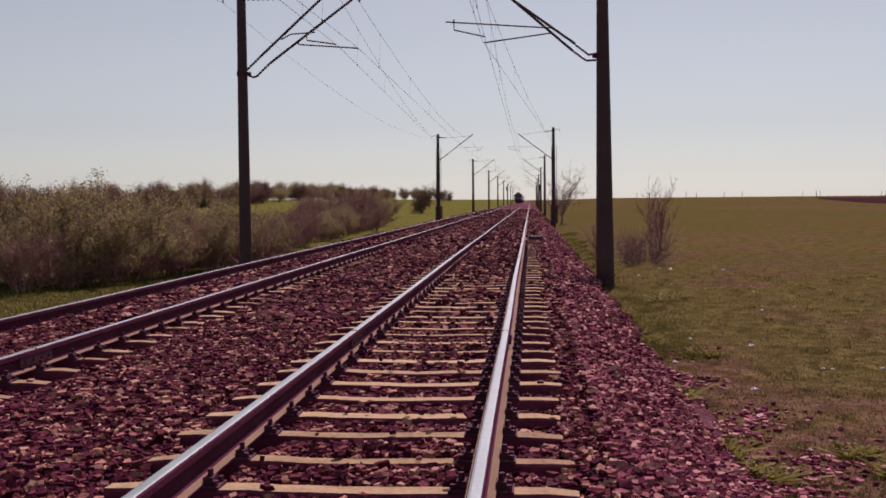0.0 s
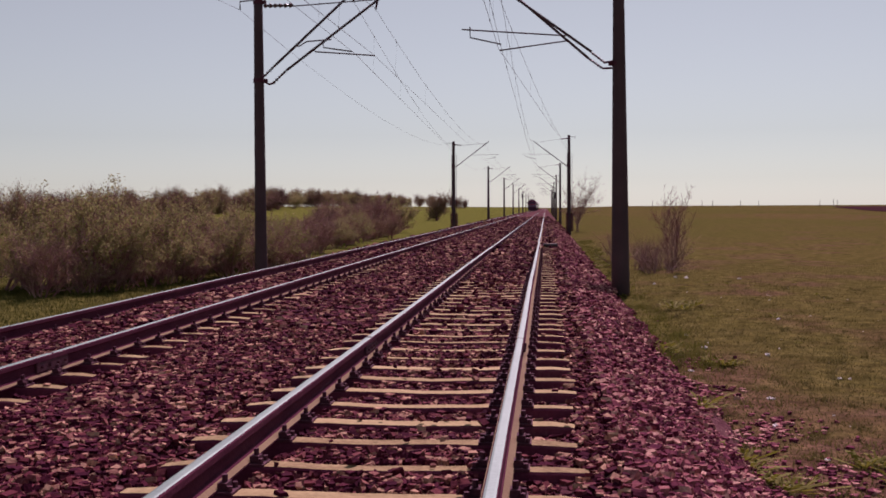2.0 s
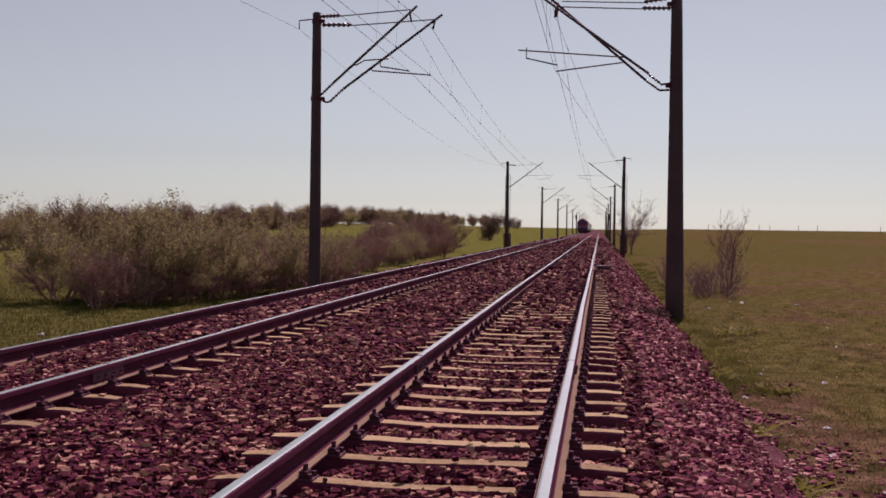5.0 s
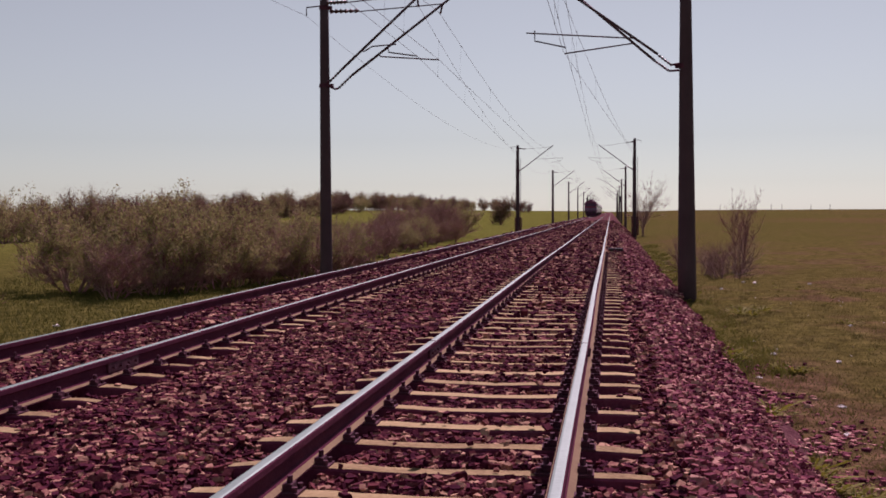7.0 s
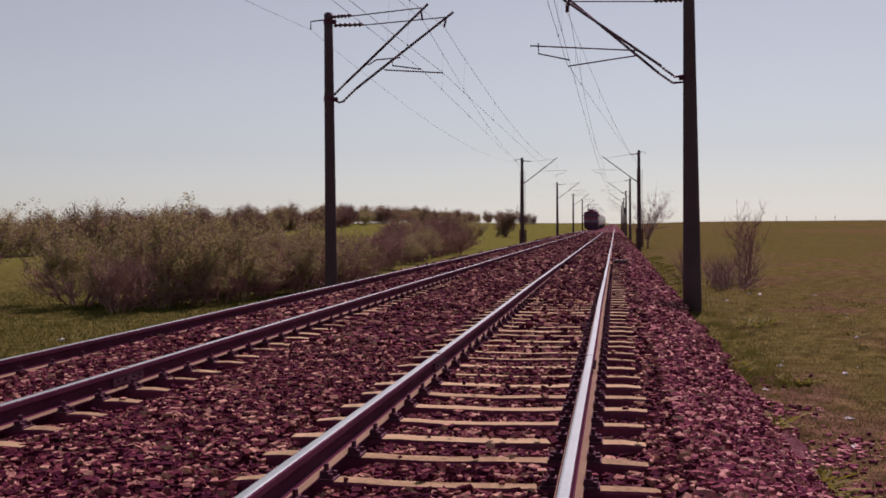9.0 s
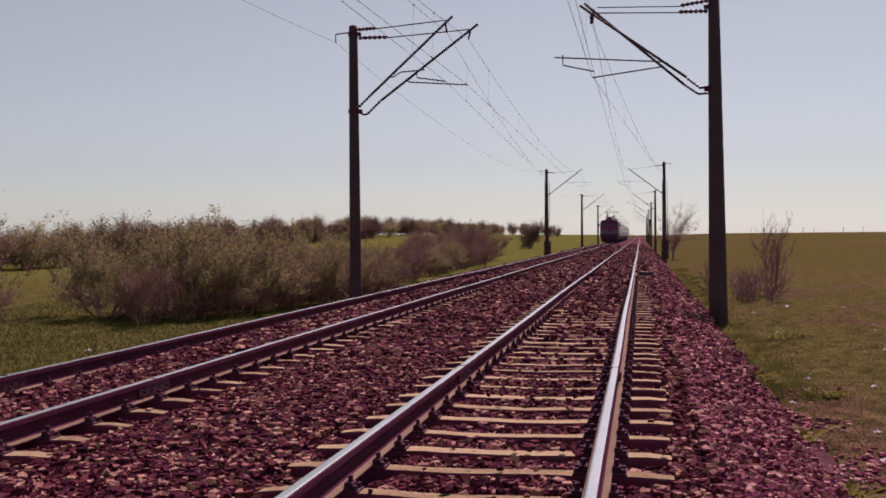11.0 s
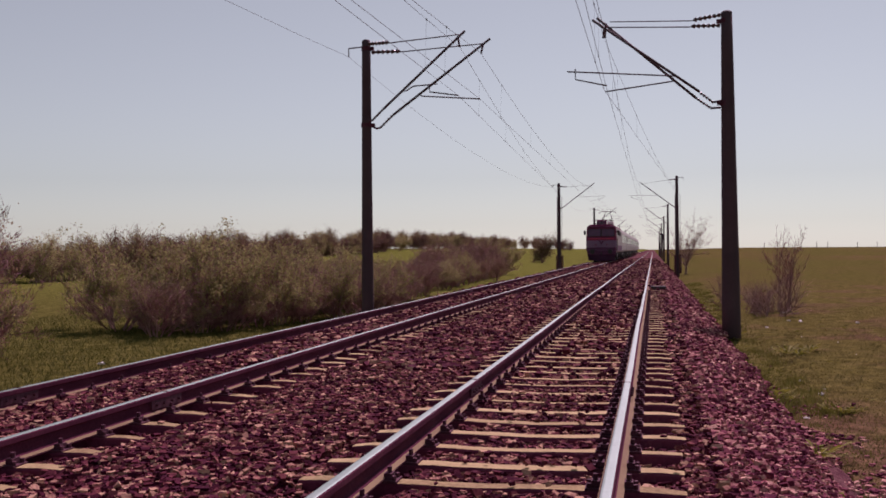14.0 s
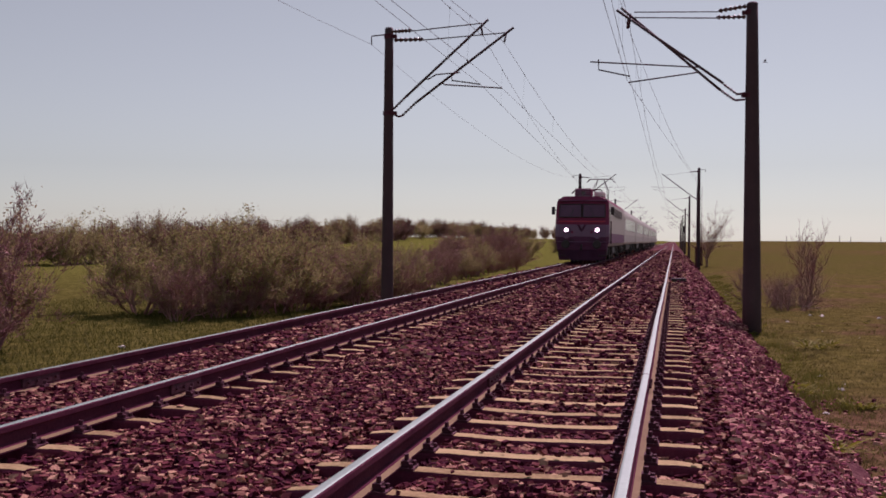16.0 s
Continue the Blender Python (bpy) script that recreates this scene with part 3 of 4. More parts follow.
def sagging(a, b, sag, n=14):
    a, b = Vector(a), Vector(b)
    return [a.lerp(b, i / n) - Vector((0, 0, sag * 4 * (i / n) * (1 - i / n))) for i in range(n + 1)]


def overhead(name, carrier, contact, sag, label, droppers=True):
    """A carrier wire that sags from support to support, the contact wire under it, and droppers."""
    t = thing(name, label, "overhead wire", "overhead wires")
    bm = bmesh.new()
    runs = []
    for p, q in zip(carrier, carrier[1:]):
        runs.append(sagging(p, q, sag * ((q[1] - p[1]) / 60) ** 2))
    tube(bm, runs[0] + [p for run in runs[1:] for p in run[1:]], 0.0058, 5)
    part("carrier_wire", bm, M["wire"], t)
    bm = bmesh.new()
    tube(bm, contact, 0.0058, 5)
    part("contact_wire", bm, M["wire"], t)
    if droppers:
        for run, p, q in zip(runs, contact, contact[1:]):
            if p[1] > 160:
                continue
            for i in range(1, 14, 2):
                low = Vector(p).lerp(Vector(q), i / 14)
                bm = bmesh.new()
                tube(bm, [run[i], low], 0.0025, 4)
                for c in (run[i], low):
                    box(bm, c[0] - 0.012, c[0] + 0.012, c[1] - 0.03, c[1] + 0.03, c[2] - 0.02, c[2] + 0.02)
                part("dropper", bm, M["wire"], t)
    return t


def line_points(x, y_first, x_first, z_first, zig, z, ys):
    return [(x_first[0], -34.0, z_first), (x_first[1], y_first, z_first)] + [(x + (zig if i % 2 else -zig), y, z) for i, y in enumerate(ys)]


text = "thin dark overhead wires with droppers above the track"
overhead("overhead_wire", line_points(0, Y1, (0.1, -0.24), 7.36, 0.15, 7.15, SPANS), line_points(0, Y1, (0.1, -0.25), 6.02, 0.22, 5.78, SPANS), 0.75, text)
overhead("overhead_wire", [(-0.35, -34, 7.3), (-0.32, Y1, 7.42), (2.95, SPANS[0], 6.9)], [(-0.35, -34, 5.75), (-0.30, Y1, 5.9), (2.95, SPANS[0], 6.55)], 0.55, "thin dark overhead wires running out to a tension mast")
overhead("overhead_wire", line_points(LEFT_TRACK, Y1, (-4.9, -3.79), 7.1, 0.15, 7.0, SPANS), line_points(LEFT_TRACK, Y1, (-5.1, -3.84), 5.8, 0.22, 5.7, SPANS), 0.75, text)
overhead("overhead_wire", [(-4.5, -34, 7.3), (-4.36, Y1, 7.25), (-7.15, SPANS[0], 6.7)], [(-4.5, -34, 5.8), (-4.41, Y1, 5.87), (-7.15, SPANS[0], 6.4)], 0.55, "thin dark overhead wires running out to a tension mast")
feeder = thing("feeder_wire", "single thin dark feeder wire slung from mast to mast", "overhead wire", "overhead wires")
bm = bmesh.new()
stops = [(-7.7, -34, 7.14), (-7.69, Y1, 7.14)] + [(-7.77, y, 7.05) for y in SPANS]
tube(bm, [stops[0]] + [p for a, b in zip(stops, stops[1:]) for p in sagging(a, b, 0.9)[1:]], 0.0045, 5)
part("wire", bm, M["wire"], feeder)


# ---------- shrubs and trees ----------
def grow(rng, stems, height, spread, lean, twig_levels, leaves, leaf_size, low, r0=0.035, twigs=0, twig_top=9.0, puff=1.0):
    """Branch tubes and leaf quads of one shrub: stems that fork, leaves on the outer twigs."""
    bv, bf, tips = [], [], []

    def limb(p, d, length, r, level):
        segs = 3 if level == 0 else 2
        prev = None
        for i in range(segs + 1):
            a = d.orthogonal().normalized()
            b = d.cross(a)
            rr = r * (1 - 0.5 * i / segs)
            base = len(bv)
            for k in range(3):
                bv.append(tuple(p + (a * math.cos(k * 2.094) + b * math.sin(k * 2.094)) * rr))
            if prev is not None:
                for k in range(3):
                    bf.append((prev + k, prev + (k + 1) % 3, base + (k + 1) % 3, base + k))
            prev = base
            if level > 0 or i > 1:
                tips.append((p.copy(), level))
            if i < segs:
                d = (d + Vector(rng.normal(0, 0.16, 3)) + Vector((0, 0, 0.06))).normalized()
                p = p + d * length / segs
                if level < twig_levels and i + 1 >= 1:
                    for _ in range(2 if level else 3):
                        side = Vector(rng.normal(0, 1, 3))
                        nd = (d * 0.75 + side * 0.42 + Vector((0, 0, 0.15))).normalized()
                        limb(p.copy(), nd, length * rng.uniform(0.42, 0.68), rr * 0.55, level + 1)

    for s in range(stems):
        a = s * math.tau / stems + rng.uniform(-0.4, 0.4)
        o = Vector((math.cos(a), math.sin(a), 0)) * rng.uniform(0.05, spread * 0.35)
        d = Vector((math.cos(a) * lean, math.sin(a) * lean, 1)).normalized()
        limb(o + Vector((0, 0, -0.1)), d, height * rng.uniform(0.55, 0.8), r0 * rng.uniform(0.7, 1.2), 0)
    pick = [t for t in tips if t[1] >= 1 and t[0].z > low] or tips
    n = leaves
    c = np.array([tuple(pick[i][0]) for i in rng.integers(0, len(pick), n)]) + rng.normal(0, 0.045 * height ** 0.8 * puff, (n, 3))
    c[:, 2] = np.maximum(c[:, 2], 0.12)
    u = rng.normal(0, 1, (n, 3))
    u /= np.linalg.norm(u, axis=1)[:, None]
    w = np.cross(u, rng.normal(0, 1, (n, 3)))
    w /= np.linalg.norm(w, axis=1)[:, None]
    s = (leaf_size * rng.uniform(0.5, 1.3, n))[:, None]
    q = np.stack([c - u * s, c + w * s * 0.55, c + u * s, c - w * s * 0.55], 1).reshape(-1, 3)
    pool = np.array([tuple(t[0]) for t in tips if t[0].z < twig_top] or [tuple(t[0]) for t in tips])
    for i in rng.integers(0, len(pool), twigs):
        p = Vector(pool[i]) + Vector(rng.normal(0, 0.022 * height, 3))
        p.z = max(p.z, 0.05)
        d = (Vector((p.x, p.y, 0)) * 0.35 + Vector(rng.normal(0, 0.55, 3)) + Vector((0, 0, 0.8))).normalized()
        a = d.orthogonal().normalized() * r0 * 0.16
        b = d.cross(a).normalized() * r0 * 0.16
        l, o = height * rng.uniform(0.05, 0.11), len(bv)
        bv += [tuple(p + a), tuple(p - a * 0.5 + b), tuple(p - a * 0.5 - b), tuple(p + d * l)]
        bf += [(o, o + 1, o + 3), (o + 1, o + 2, o + 3), (o + 2, o, o + 3)]
    return bv, bf, q.tolist(), np.arange(4 * n).reshape(-1, 4).tolist()


def shrub(name, label, category, seed, bark, leaf, **how):
    rng = np.random.default_rng(seed)
    bv, bf, lv, lf = grow(rng, **how)
    t = thing(name, label, category)
    b = new("trunk", mesh_of("trunk", bv, bf, bark))
    b.parent = t
    if lf:
        f = new("foliage", mesh_of("foliage", lv, lf, leaf))
        f.parent = t
    return t


GREEN = "leafy olive-green wild shrub with a tangle of thin stems"
BROWN = "brown-purple thicket shrub with few spring leaves"
FAR = "low dark scrubby tree in a distant row"
kinds = [
    shrub("shrub", GREEN, "shrub", 11, M["bark"], M["leaf"], stems=6, height=2.3, spread=1.0, lean=0.62, twig_levels=2, leaves=6200, leaf_size=0.042, low=0.95, r0=0.042, twigs=2200, puff=0.9),
    shrub("shrub", GREEN, "shrub", 12, M["bark"], M["leaf"], stems=5, height=2.7, spread=1.1, lean=0.75, twig_levels=2, leaves=6200, leaf_size=0.042, low=1.1, r0=0.045, twigs=2200, puff=0.9),
    shrub("shrub", BROWN, "shrub", 13, M["bark"], M["leaf_dark"], stems=7, height=2.2, spread=1.1, lean=0.7, twig_levels=2, leaves=2600, leaf_size=0.036, low=0.5, r0=0.04, twigs=3600, puff=1.2),
    shrub("shrub", BROWN, "shrub", 14, M["bark"], M["leaf_dark"], stems=5, height=2.5, spread=1.0, lean=0.6, twig_levels=2, leaves=2400, leaf_size=0.036, low=0.6, r0=0.045, twigs=3600, puff=1.2),
]
far_kinds = [
    shrub("tree", FAR, "tree", 21, M["bark"], M["leaf_far"], stems=4, height=4.0, spread=0.8, lean=0.5, twig_levels=2, puff=2.2, leaves=7000, leaf_size=0.075, low=0.3, r0=0.09, twigs=1200),
    shrub("tree", FAR, "tree", 22, M["bark"], M["leaf_far"], stems=5, height=3.7, spread=0.9, lean=0.62, twig_levels=2, puff=2.2, leaves=7000, leaf_size=0.075, low=0.3, r0=0.08, twigs=1200),
    shrub("tree", "low olive-green scrubby tree in a distant row", "tree", 23, M["bark"], M["leaf"], stems=4, height=3.7, spread=0.8, lean=0.6, twig_levels=2, puff=2.2, leaves=7000, leaf_size=0.075, low=0.3, r0=0.08, twigs=1200),
]
used = set()


def plant(kind, x, y, scale, turn, group):
    """Stands a shrub at its place: the first of a kind itself, then copies."""
    m = pose(x, y, ground_z(x, y) - 0.03, 0, 0, turn)
    if kind in used:
        ob = copy_thing(kind, m)
    else:
        used.add(kind)
        ob = kind
        ob.matrix_world = m
    ob.scale = (scale, scale, scale)
    tagged(ob, group=group)
    return ob


rnd = random.Random(5)
# thicket beside the line: a low front edge along the bank, a taller clump, and brown scrub further on
T_GROUP = "thicket beside the line"
for i in range(2, 17):
    y = 26.5 + i * 0.95 + rnd.uniform(-0.4, 0.4)
    x = -14.3 + 0.34 * (y - 26.5) + rnd.uniform(-0.5, 0.5)
    plant(kinds[rnd.choice((2, 1, 0, 3))], x, y, rnd.uniform(0.48, 0.86), rnd.uniform(0, 360), T_GROUP)
for i in range(1, 16):
    y = 29.5 + i * 1.05 + rnd.uniform(-0.5, 0.5)
    x = -16.4 + 0.34 * (y - 29.5) + rnd.uniform(-0.9, 0.7)
    plant(kinds[rnd.choice((0, 1, 0, 1, 2))], x, y, rnd.uniform(0.70, 1.06), rnd.uniform(0, 360), T_GROUP)
for x, y, k in ((-12.9, 30.6, 0.95), (-13.4, 32.2, 1.08), (-11.6, 33.6, 0.9), (-10.4, 36.8, 0.82)):
    plant(kinds[0 if k < 0.97 else 1], x, y, k, x * 57, T_GROUP)
for i in range(30):
    y = 42 + i * 1.75 + rnd.uniform(-0.8, 0.8)
    x = -11.2 - 0.03 * (y - 43) + rnd.uniform(-1.8, 0.9)
    plant(kinds[rnd.choice((2, 3, 2, 3, 0))], x, y, rnd.uniform(0.58, 0.92), rnd.uniform(0, 360), T_GROUP)
for i in range(20):
    y = 76 + i * 2.1 + rnd.uniform(-1, 1)
    x = -14.6 + rnd.uniform(-2.6, 1.0)
    plant(kinds[rnd.choice((2, 3, 0))], x, y, rnd.uniform(0.85, 1.3), rnd.uniform(0, 360), T_GROUP)
plant(kinds[3], -13.1, 19.2, 1.12, 40, T_GROUP)
plant(kinds[1], -14.2, 20.4, 0.82, 130, T_GROUP)
# distant row across the meadow
for i in range(175):
    u = i / 174
    y = 60 + 290 * u ** 1.15 + rnd.uniform(-2, 2)
    x = -53 + 5 * u + rnd.uniform(-3.5, 5)
    plant(far_kinds[rnd.choice((0, 1, 2, 1, 2))], x, y, rnd.uniform(0.88, 1.12) * (0.84 - 0.16 * u), rnd.uniform(0, 360), "distant row of scrubby trees")
for i in range(10):
    plant(far_kinds[i % 2], -42 + rnd.uniform(-9, 9), 395 + i * 9, rnd.uniform(0.8, 1.1), rnd.uniform(0, 360), "distant row of scrubby trees")
lone = shrub("tree", "lone dark rounded tree on the green bank", "tree", 31, M["bark"], M["leaf_far"], stems=4, height=4.4, spread=0.8, lean=0.4, twig_levels=2, leaves=9000, leaf_size=0.10, low=0.4, r0=0.1, puff=2.4)
plant(lone, -19.5, 196, 1.0, 0, "")
bare = shrub("bare_tree", "small bare leafless tree with dark forked stems on the meadow", "tree", 41, M["bark"], M["leaf_dark"], stems=4, height=2.7, spread=0.8, lean=0.26, twig_levels=2, leaves=160, leaf_size=0.03, low=1.2, r0=0.05, twigs=1100)
plant(bare, 5.95, 41.4, 1.0, 0, "").scale = (0.62, 0.62, 1.0)
scrub = shrub("bare_shrub", "low bare reddish-brown bramble tangle beside the mast", "shrub", 42, M["dry_twig"], M["leaf_dark"], stems=10, height=1.3, spread=1.8, lean=1.0, twig_levels=2, leaves=150, leaf_size=0.03, low=0.1, r0=0.022, twigs=450)
plant(scrub, 4.9, 37.0, 1.0, 0, "")
plant(scrub, 4.2, 38.6, 1.1, 200, "")
plant(scrub, 5.3, 39.0, 0.8, 90, "")
pale = shrub("bare_tree", "pale leafless sapling beside a mast", "tree", 43, M["dry_twig"], M["leaf"], stems=4, height=4.3, spread=0.9, lean=0.3, twig_levels=2, leaves=500, leaf_size=0.05, low=1.0, r0=0.05, twigs=1700)
plant(pale, 4.0, 99, 1.0, 0, "")


# ---------- grass, weeds and litter ----------
def blades(name, label, spots, height, seed, material):
    rng = np.random.default_rng(seed)
    n = len(spots)
    z = np.array([ground_z(x, y) for x, y in spots])
    p = np.column_stack([np.array(spots), z - 0.01])
    a = rng.uniform(0, math.tau, n)
    w = np.column_stack([np.cos(a), np.sin(a), np.zeros(n)]) * rng.uniform(0.006, 0.014, n)[:, None]
    h = height * rng.uniform(0.5, 1.4, n)
    tip = p + np.column_stack([rng.normal(0, 0.5, n) * h, rng.normal(0, 0.5, n) * h, h])
    v = np.stack([p - w, p + w, tip], 1).reshape(-1, 3)
    me = bpy.data.meshes.new(name)
    me.from_pydata(v.tolist(), [], np.arange(3 * n).reshape(-1, 3).tolist())
    me.materials.append(material)
    return tagged(new(name, me), label, "grass", kind="stuff")


rng = np.random.default_rng(8)
n = 110000
gy_ = 5 + 40 * rng.random(n) ** 1.6
gx_ = 2.35 + 0.25 * np.sin(gy_ * 1.7) * np.sin(gy_ * 0.61 + 1) + rng.random(n) ** 1.3 * (3 + gy_ * 0.55)
blades("grass", "short dry olive grass on the meadow", list(zip(gx_.tolist(), gy_.tolist())), 0.036, 9, M["grass"])
tufts = []
for _ in range(520):
    ty = 7 + 26 * rng.random() ** 1.5
    tx = 2.9 + rng.random() * (2 + ty * 0.5)
    k = int(rng.integers(14, 40))
    tufts += list(zip((tx + rng.normal(0, 0.06, k)).tolist(), (ty + rng.normal(0, 0.07, k)).tolist()))
blades("grass", "scattered olive grass tufts on the meadow", tufts, 0.062, 19, M["grass"])
verge = []
for _ in range(460):
    ty = 15 + 60 * rng.random() ** 1.4
    tx = 2.62 + 0.95 * rng.random() ** 1.5 + 0.012 * max(0.0, ty - 30)
    k = int(rng.integers(16, 44))
    verge += list(zip((tx + rng.normal(0, 0.10, k)).tolist(), (ty + rng.normal(0, 0.16, k)).tolist()))
blades("grass", "yellow-green verge grass along the toe of the ballast", verge, 0.11, 29, M["verge"])
n = 40000
gy_ = 12 + 30 * rng.random(n) ** 1.3
gx_ = -7.3 - rng.random(n) * (4 + gy_ * 0.3)
blades("grass", "fresh green grass below the track bank", list(zip(gx_.tolist(), gy_.tolist())), 0.10, 10, M["grass_green"])


def weed(seed, leaves=46, size=0.055):
    """A rosette of arching pointed leaves."""
    r = random.Random(seed)
    bm = bmesh.new()
    crown = bm.verts.new((0, 0, 0))
    for i in range(leaves):
        a, l = r.uniform(0, math.tau), size * r.uniform(0.5, 1.5)
        o = Vector((r.gauss(0, 0.10), r.gauss(0, 0.10), 0))
        d, s = Vector((math.cos(a), math.sin(a), 0)), Vector((-math.sin(a), math.cos(a), 0))
        up = r.uniform(0.4, 2.2)
        p = [o, o + d * l * 0.5 + Vector((0, 0, l * up * 0.7)), o + d * l + Vector((0, 0, l * up * 0.75))]
        v = [crown, bm.verts.new(p[1] + s * l * 0.24), bm.verts.new(p[2]), bm.verts.new(p[1] - s * l * 0.24)]
        bm.faces.new((v[0], v[1], v[3]))
        bm.faces.new((v[1], v[2], v[3]))
    me = bpy.data.meshes.new("weed")
    bm.to_mesh(me)
    bm.free()
    me.materials.append(M["weed"])
    return me


weed_meshes = [weed(s) for s in (1, 2, 3, 4)]
rw = random.Random(12)
spots = [(2.78, 16.1, 1.4), (2.67, 16.4, 1.1), (3.0, 16.7, 1.2), (3.59, 15.35, 1.1), (3.42, 15.5, 0.9), (3.75, 15.4, 0.7), (2.73, 11.67, 1.2), (2.62, 11.2, 0.9), (2.68, 9.05, 1.2), (2.66, 8.7, 1.2), (2.72, 8.45, 1.0), (2.88, 8.46, 1.2), (3.06, 8.66, 1.0), (3.98, 9.53, 1.2), (3.82, 9.44, 1.0), (3.95, 8.8, 1.2), (4.15, 9.0, 1.0), (3.94, 24.3, 1.7), (4.15, 24.0, 1.3), (4.5, 25.0, 1.5), (5.76, 22.1, 0.9), (3.3, 31.0, 1.4), (3.2, 34.0, 1.6), (3.0, 29.0, 1.2), (3.3, 42.0, 1.8), (3.15, 48.0, 1.8), (6.7, 57.0, 1.6)]
spots += [(rw.uniform(2.9, 14), rw.uniform(10, 38), rw.uniform(0.3, 0.6)) for _ in range(40)]
for x, y, s in spots:
    ob = new("weed", rw.choice(weed_meshes))
    ob.matrix_world = pose(x, y, ground_z(x, y) - 0.01, 0, 0, rw.uniform(0, 360)) @ Matrix.Diagonal((s * 1.2, s * 1.2, s * 1.05, 1))
    tagged(ob, "low yellow-green weed at the ballast edge", "weed", "weeds on the meadow")


def scrap(seed):
    """A crumpled scrap of pale plastic or paper with some thickness."""
    r = random.Random(seed)
    bm = bmesh.new()
    bmesh.ops.create_icosphere(bm, subdivisions=2, radius=0.5)
    for v in bm.verts:
        v.co = Vector((v.co.x * r.uniform(0.5, 1.3), v.co.y * r.uniform(0.4, 1.1), v.co.z * r.uniform(0.1, 0.75)))
    me = bpy.data.meshes.new("litter")
    bm.to_mesh(me)
    bm.free()
    me.materials.append(M["litter"])
    return me


scraps = [scrap(s) for s in (1, 2, 3)]
bits = [(5.61, 39.0, 0.26), (5.55, 34.4, 0.26), (5.25, 34.8, 0.16), (4.29, 32.1, 0.18), (3.61, 17.4, 0.15), (3.53, 19.2, 0.13), (4.4, 16.35, 0.15), (3.69, 12.7, 0.13), (3.42, 11.2, 0.13), (3.56, 9.7, 0.08), (2.99, 8.75, 0.12), (5.72, 14.35, 0.11), (4.92, 14.3, 0.09), (5.05, 14.3, 0.08), (7.22, 34.3, 0.16), (5.7, 21.6, 0.14), (3.05, 14.9, 0.11), (-11.1, 21.3, 0.2), (-9.5, 22.4, 0.18), (3.5, 36.0, 0.2)]
bits += [(rw.uniform(3, 9), rw.uniform(9, 32), rw.uniform(0.03, 0.07)) for _ in range(30)]
for i, (x, y, s) in enumerate(bits):
    ob = new("litter", scraps[i % 3])
    ob.matrix_world = pose(x, y, ground_z(x, y) + s * 0.12, 0, 0, i * 77) @ Matrix.Diagonal((s * 0.85, s * 0.6, s * 0.62, 1))
    tagged(ob, "crumpled scrap of white litter lying in the grass", "litter", "litter in the grass")

def signal(x, y, top):
    t = thing("railway_signal", "slim railway signal post with a dark head far down the line", "railway signal", "railway signals", pose(x, y, 0))
    bm = bmesh.new()
    tube(bm, [(0, 0, -1.2), (0, 0, top)], 0.07, 8)
    part("post", bm, M["steel"], t)
    bm = bmesh.new()
    box(bm, -0.3, 0.3, -0.12, 0.12, top - 1.4, top, 0.06)
    part("head", bm, M["black"], t, "black signal head")
    for k in range(3):
        bm = bmesh.new()
        tube(bm, [(0, -0.12, top - 0.3 - 0.4 * k), (0, -0.3, top - 0.3 - 0.4 * k)], 0.12, 10)
        part("hood", bm, M["black"], t)


signal(3.0, 232, 4.8)
signal(-6.9, 356, 6.0)

# small equipment box beside the rail
bm = bmesh.new()
box(bm, -0.26, 0.26, -0.17, 0.17, 0.0, 0.13, 0.02)
magnet = part("equipment_box", bm, M["black"])
magnet.matrix_world = pose(1.18, 38.6, -0.01, 0, 0, 4)
tagged(magnet, "low dark metal equipment box beside the rail", "equipment box")

# poles standing in for much farther tall uprights, sized to fit the camera's view
bm = bmesh.new()
tube(bm, [(0, 0, -1), (0, 0, 8.5)], 0.35, 6, 0.25)
box(bm, -1.1, 1.1, -0.12, 0.12, 7.6, 7.9)
post = tagged(part("skyline_pole", bm, M["steel"]), "grey pole standing in for a farther upright on the skyline", "utility pole", "far utility poles")
rp = random.Random(3)
for i in range(30):
    x, y = 55 + i * 34 + rp.uniform(-10, 10), 1350 + rp.uniform(-150, 150)
    m = pose(x, y, ground_z(x, y), 0, 0, rp.uniform(0, 90))
    if i:
        copy_thing(post, m)
    else:
        post.matrix_world = m


# ---------- train ----------
def axle_set(parent, y, r=0.6):
    bm = bmesh.new()
    for s in (-1, 1):
        tube(bm, [(s * 0.68, y, r), (s * 0.82, y, r)], r, 20)
        tube(bm, [(s * 0.66, y, r), (s * 0.69, y, r)], r + 0.03, 20)
    tube(bm, [(-0.8, y, r), (0.8, y, r)], 0.09, 8)
    part("wheelset", bm, M["black"], parent)


def bogie(parent, y, axles, r):
    bm = bmesh.new()
    lo, hi = y + min(axles) - 0.7, y + max(axles) + 0.7
    for s in (-1, 1):
        box(bm, s * 1.0 - 0.07, s * 1.0 + 0.07, lo, hi, 0.5, 0.85, 0.03)
        for a in axles:
            box(bm, s * 1.02 - 0.13, s * 1.02 + 0.13, y + a - 0.2, y + a + 0.2, 0.35, 0.75, 0.03)
            tube(bm, [(s * 1.05, y + a + 0.45, 0.4), (s * 1.05, y + a + 0.45, 0.85)], 0.09, 8)
    part("bogie_frame", bm, M["black"], parent)
    for a in axles:
        axle_set(parent, y + a, r)


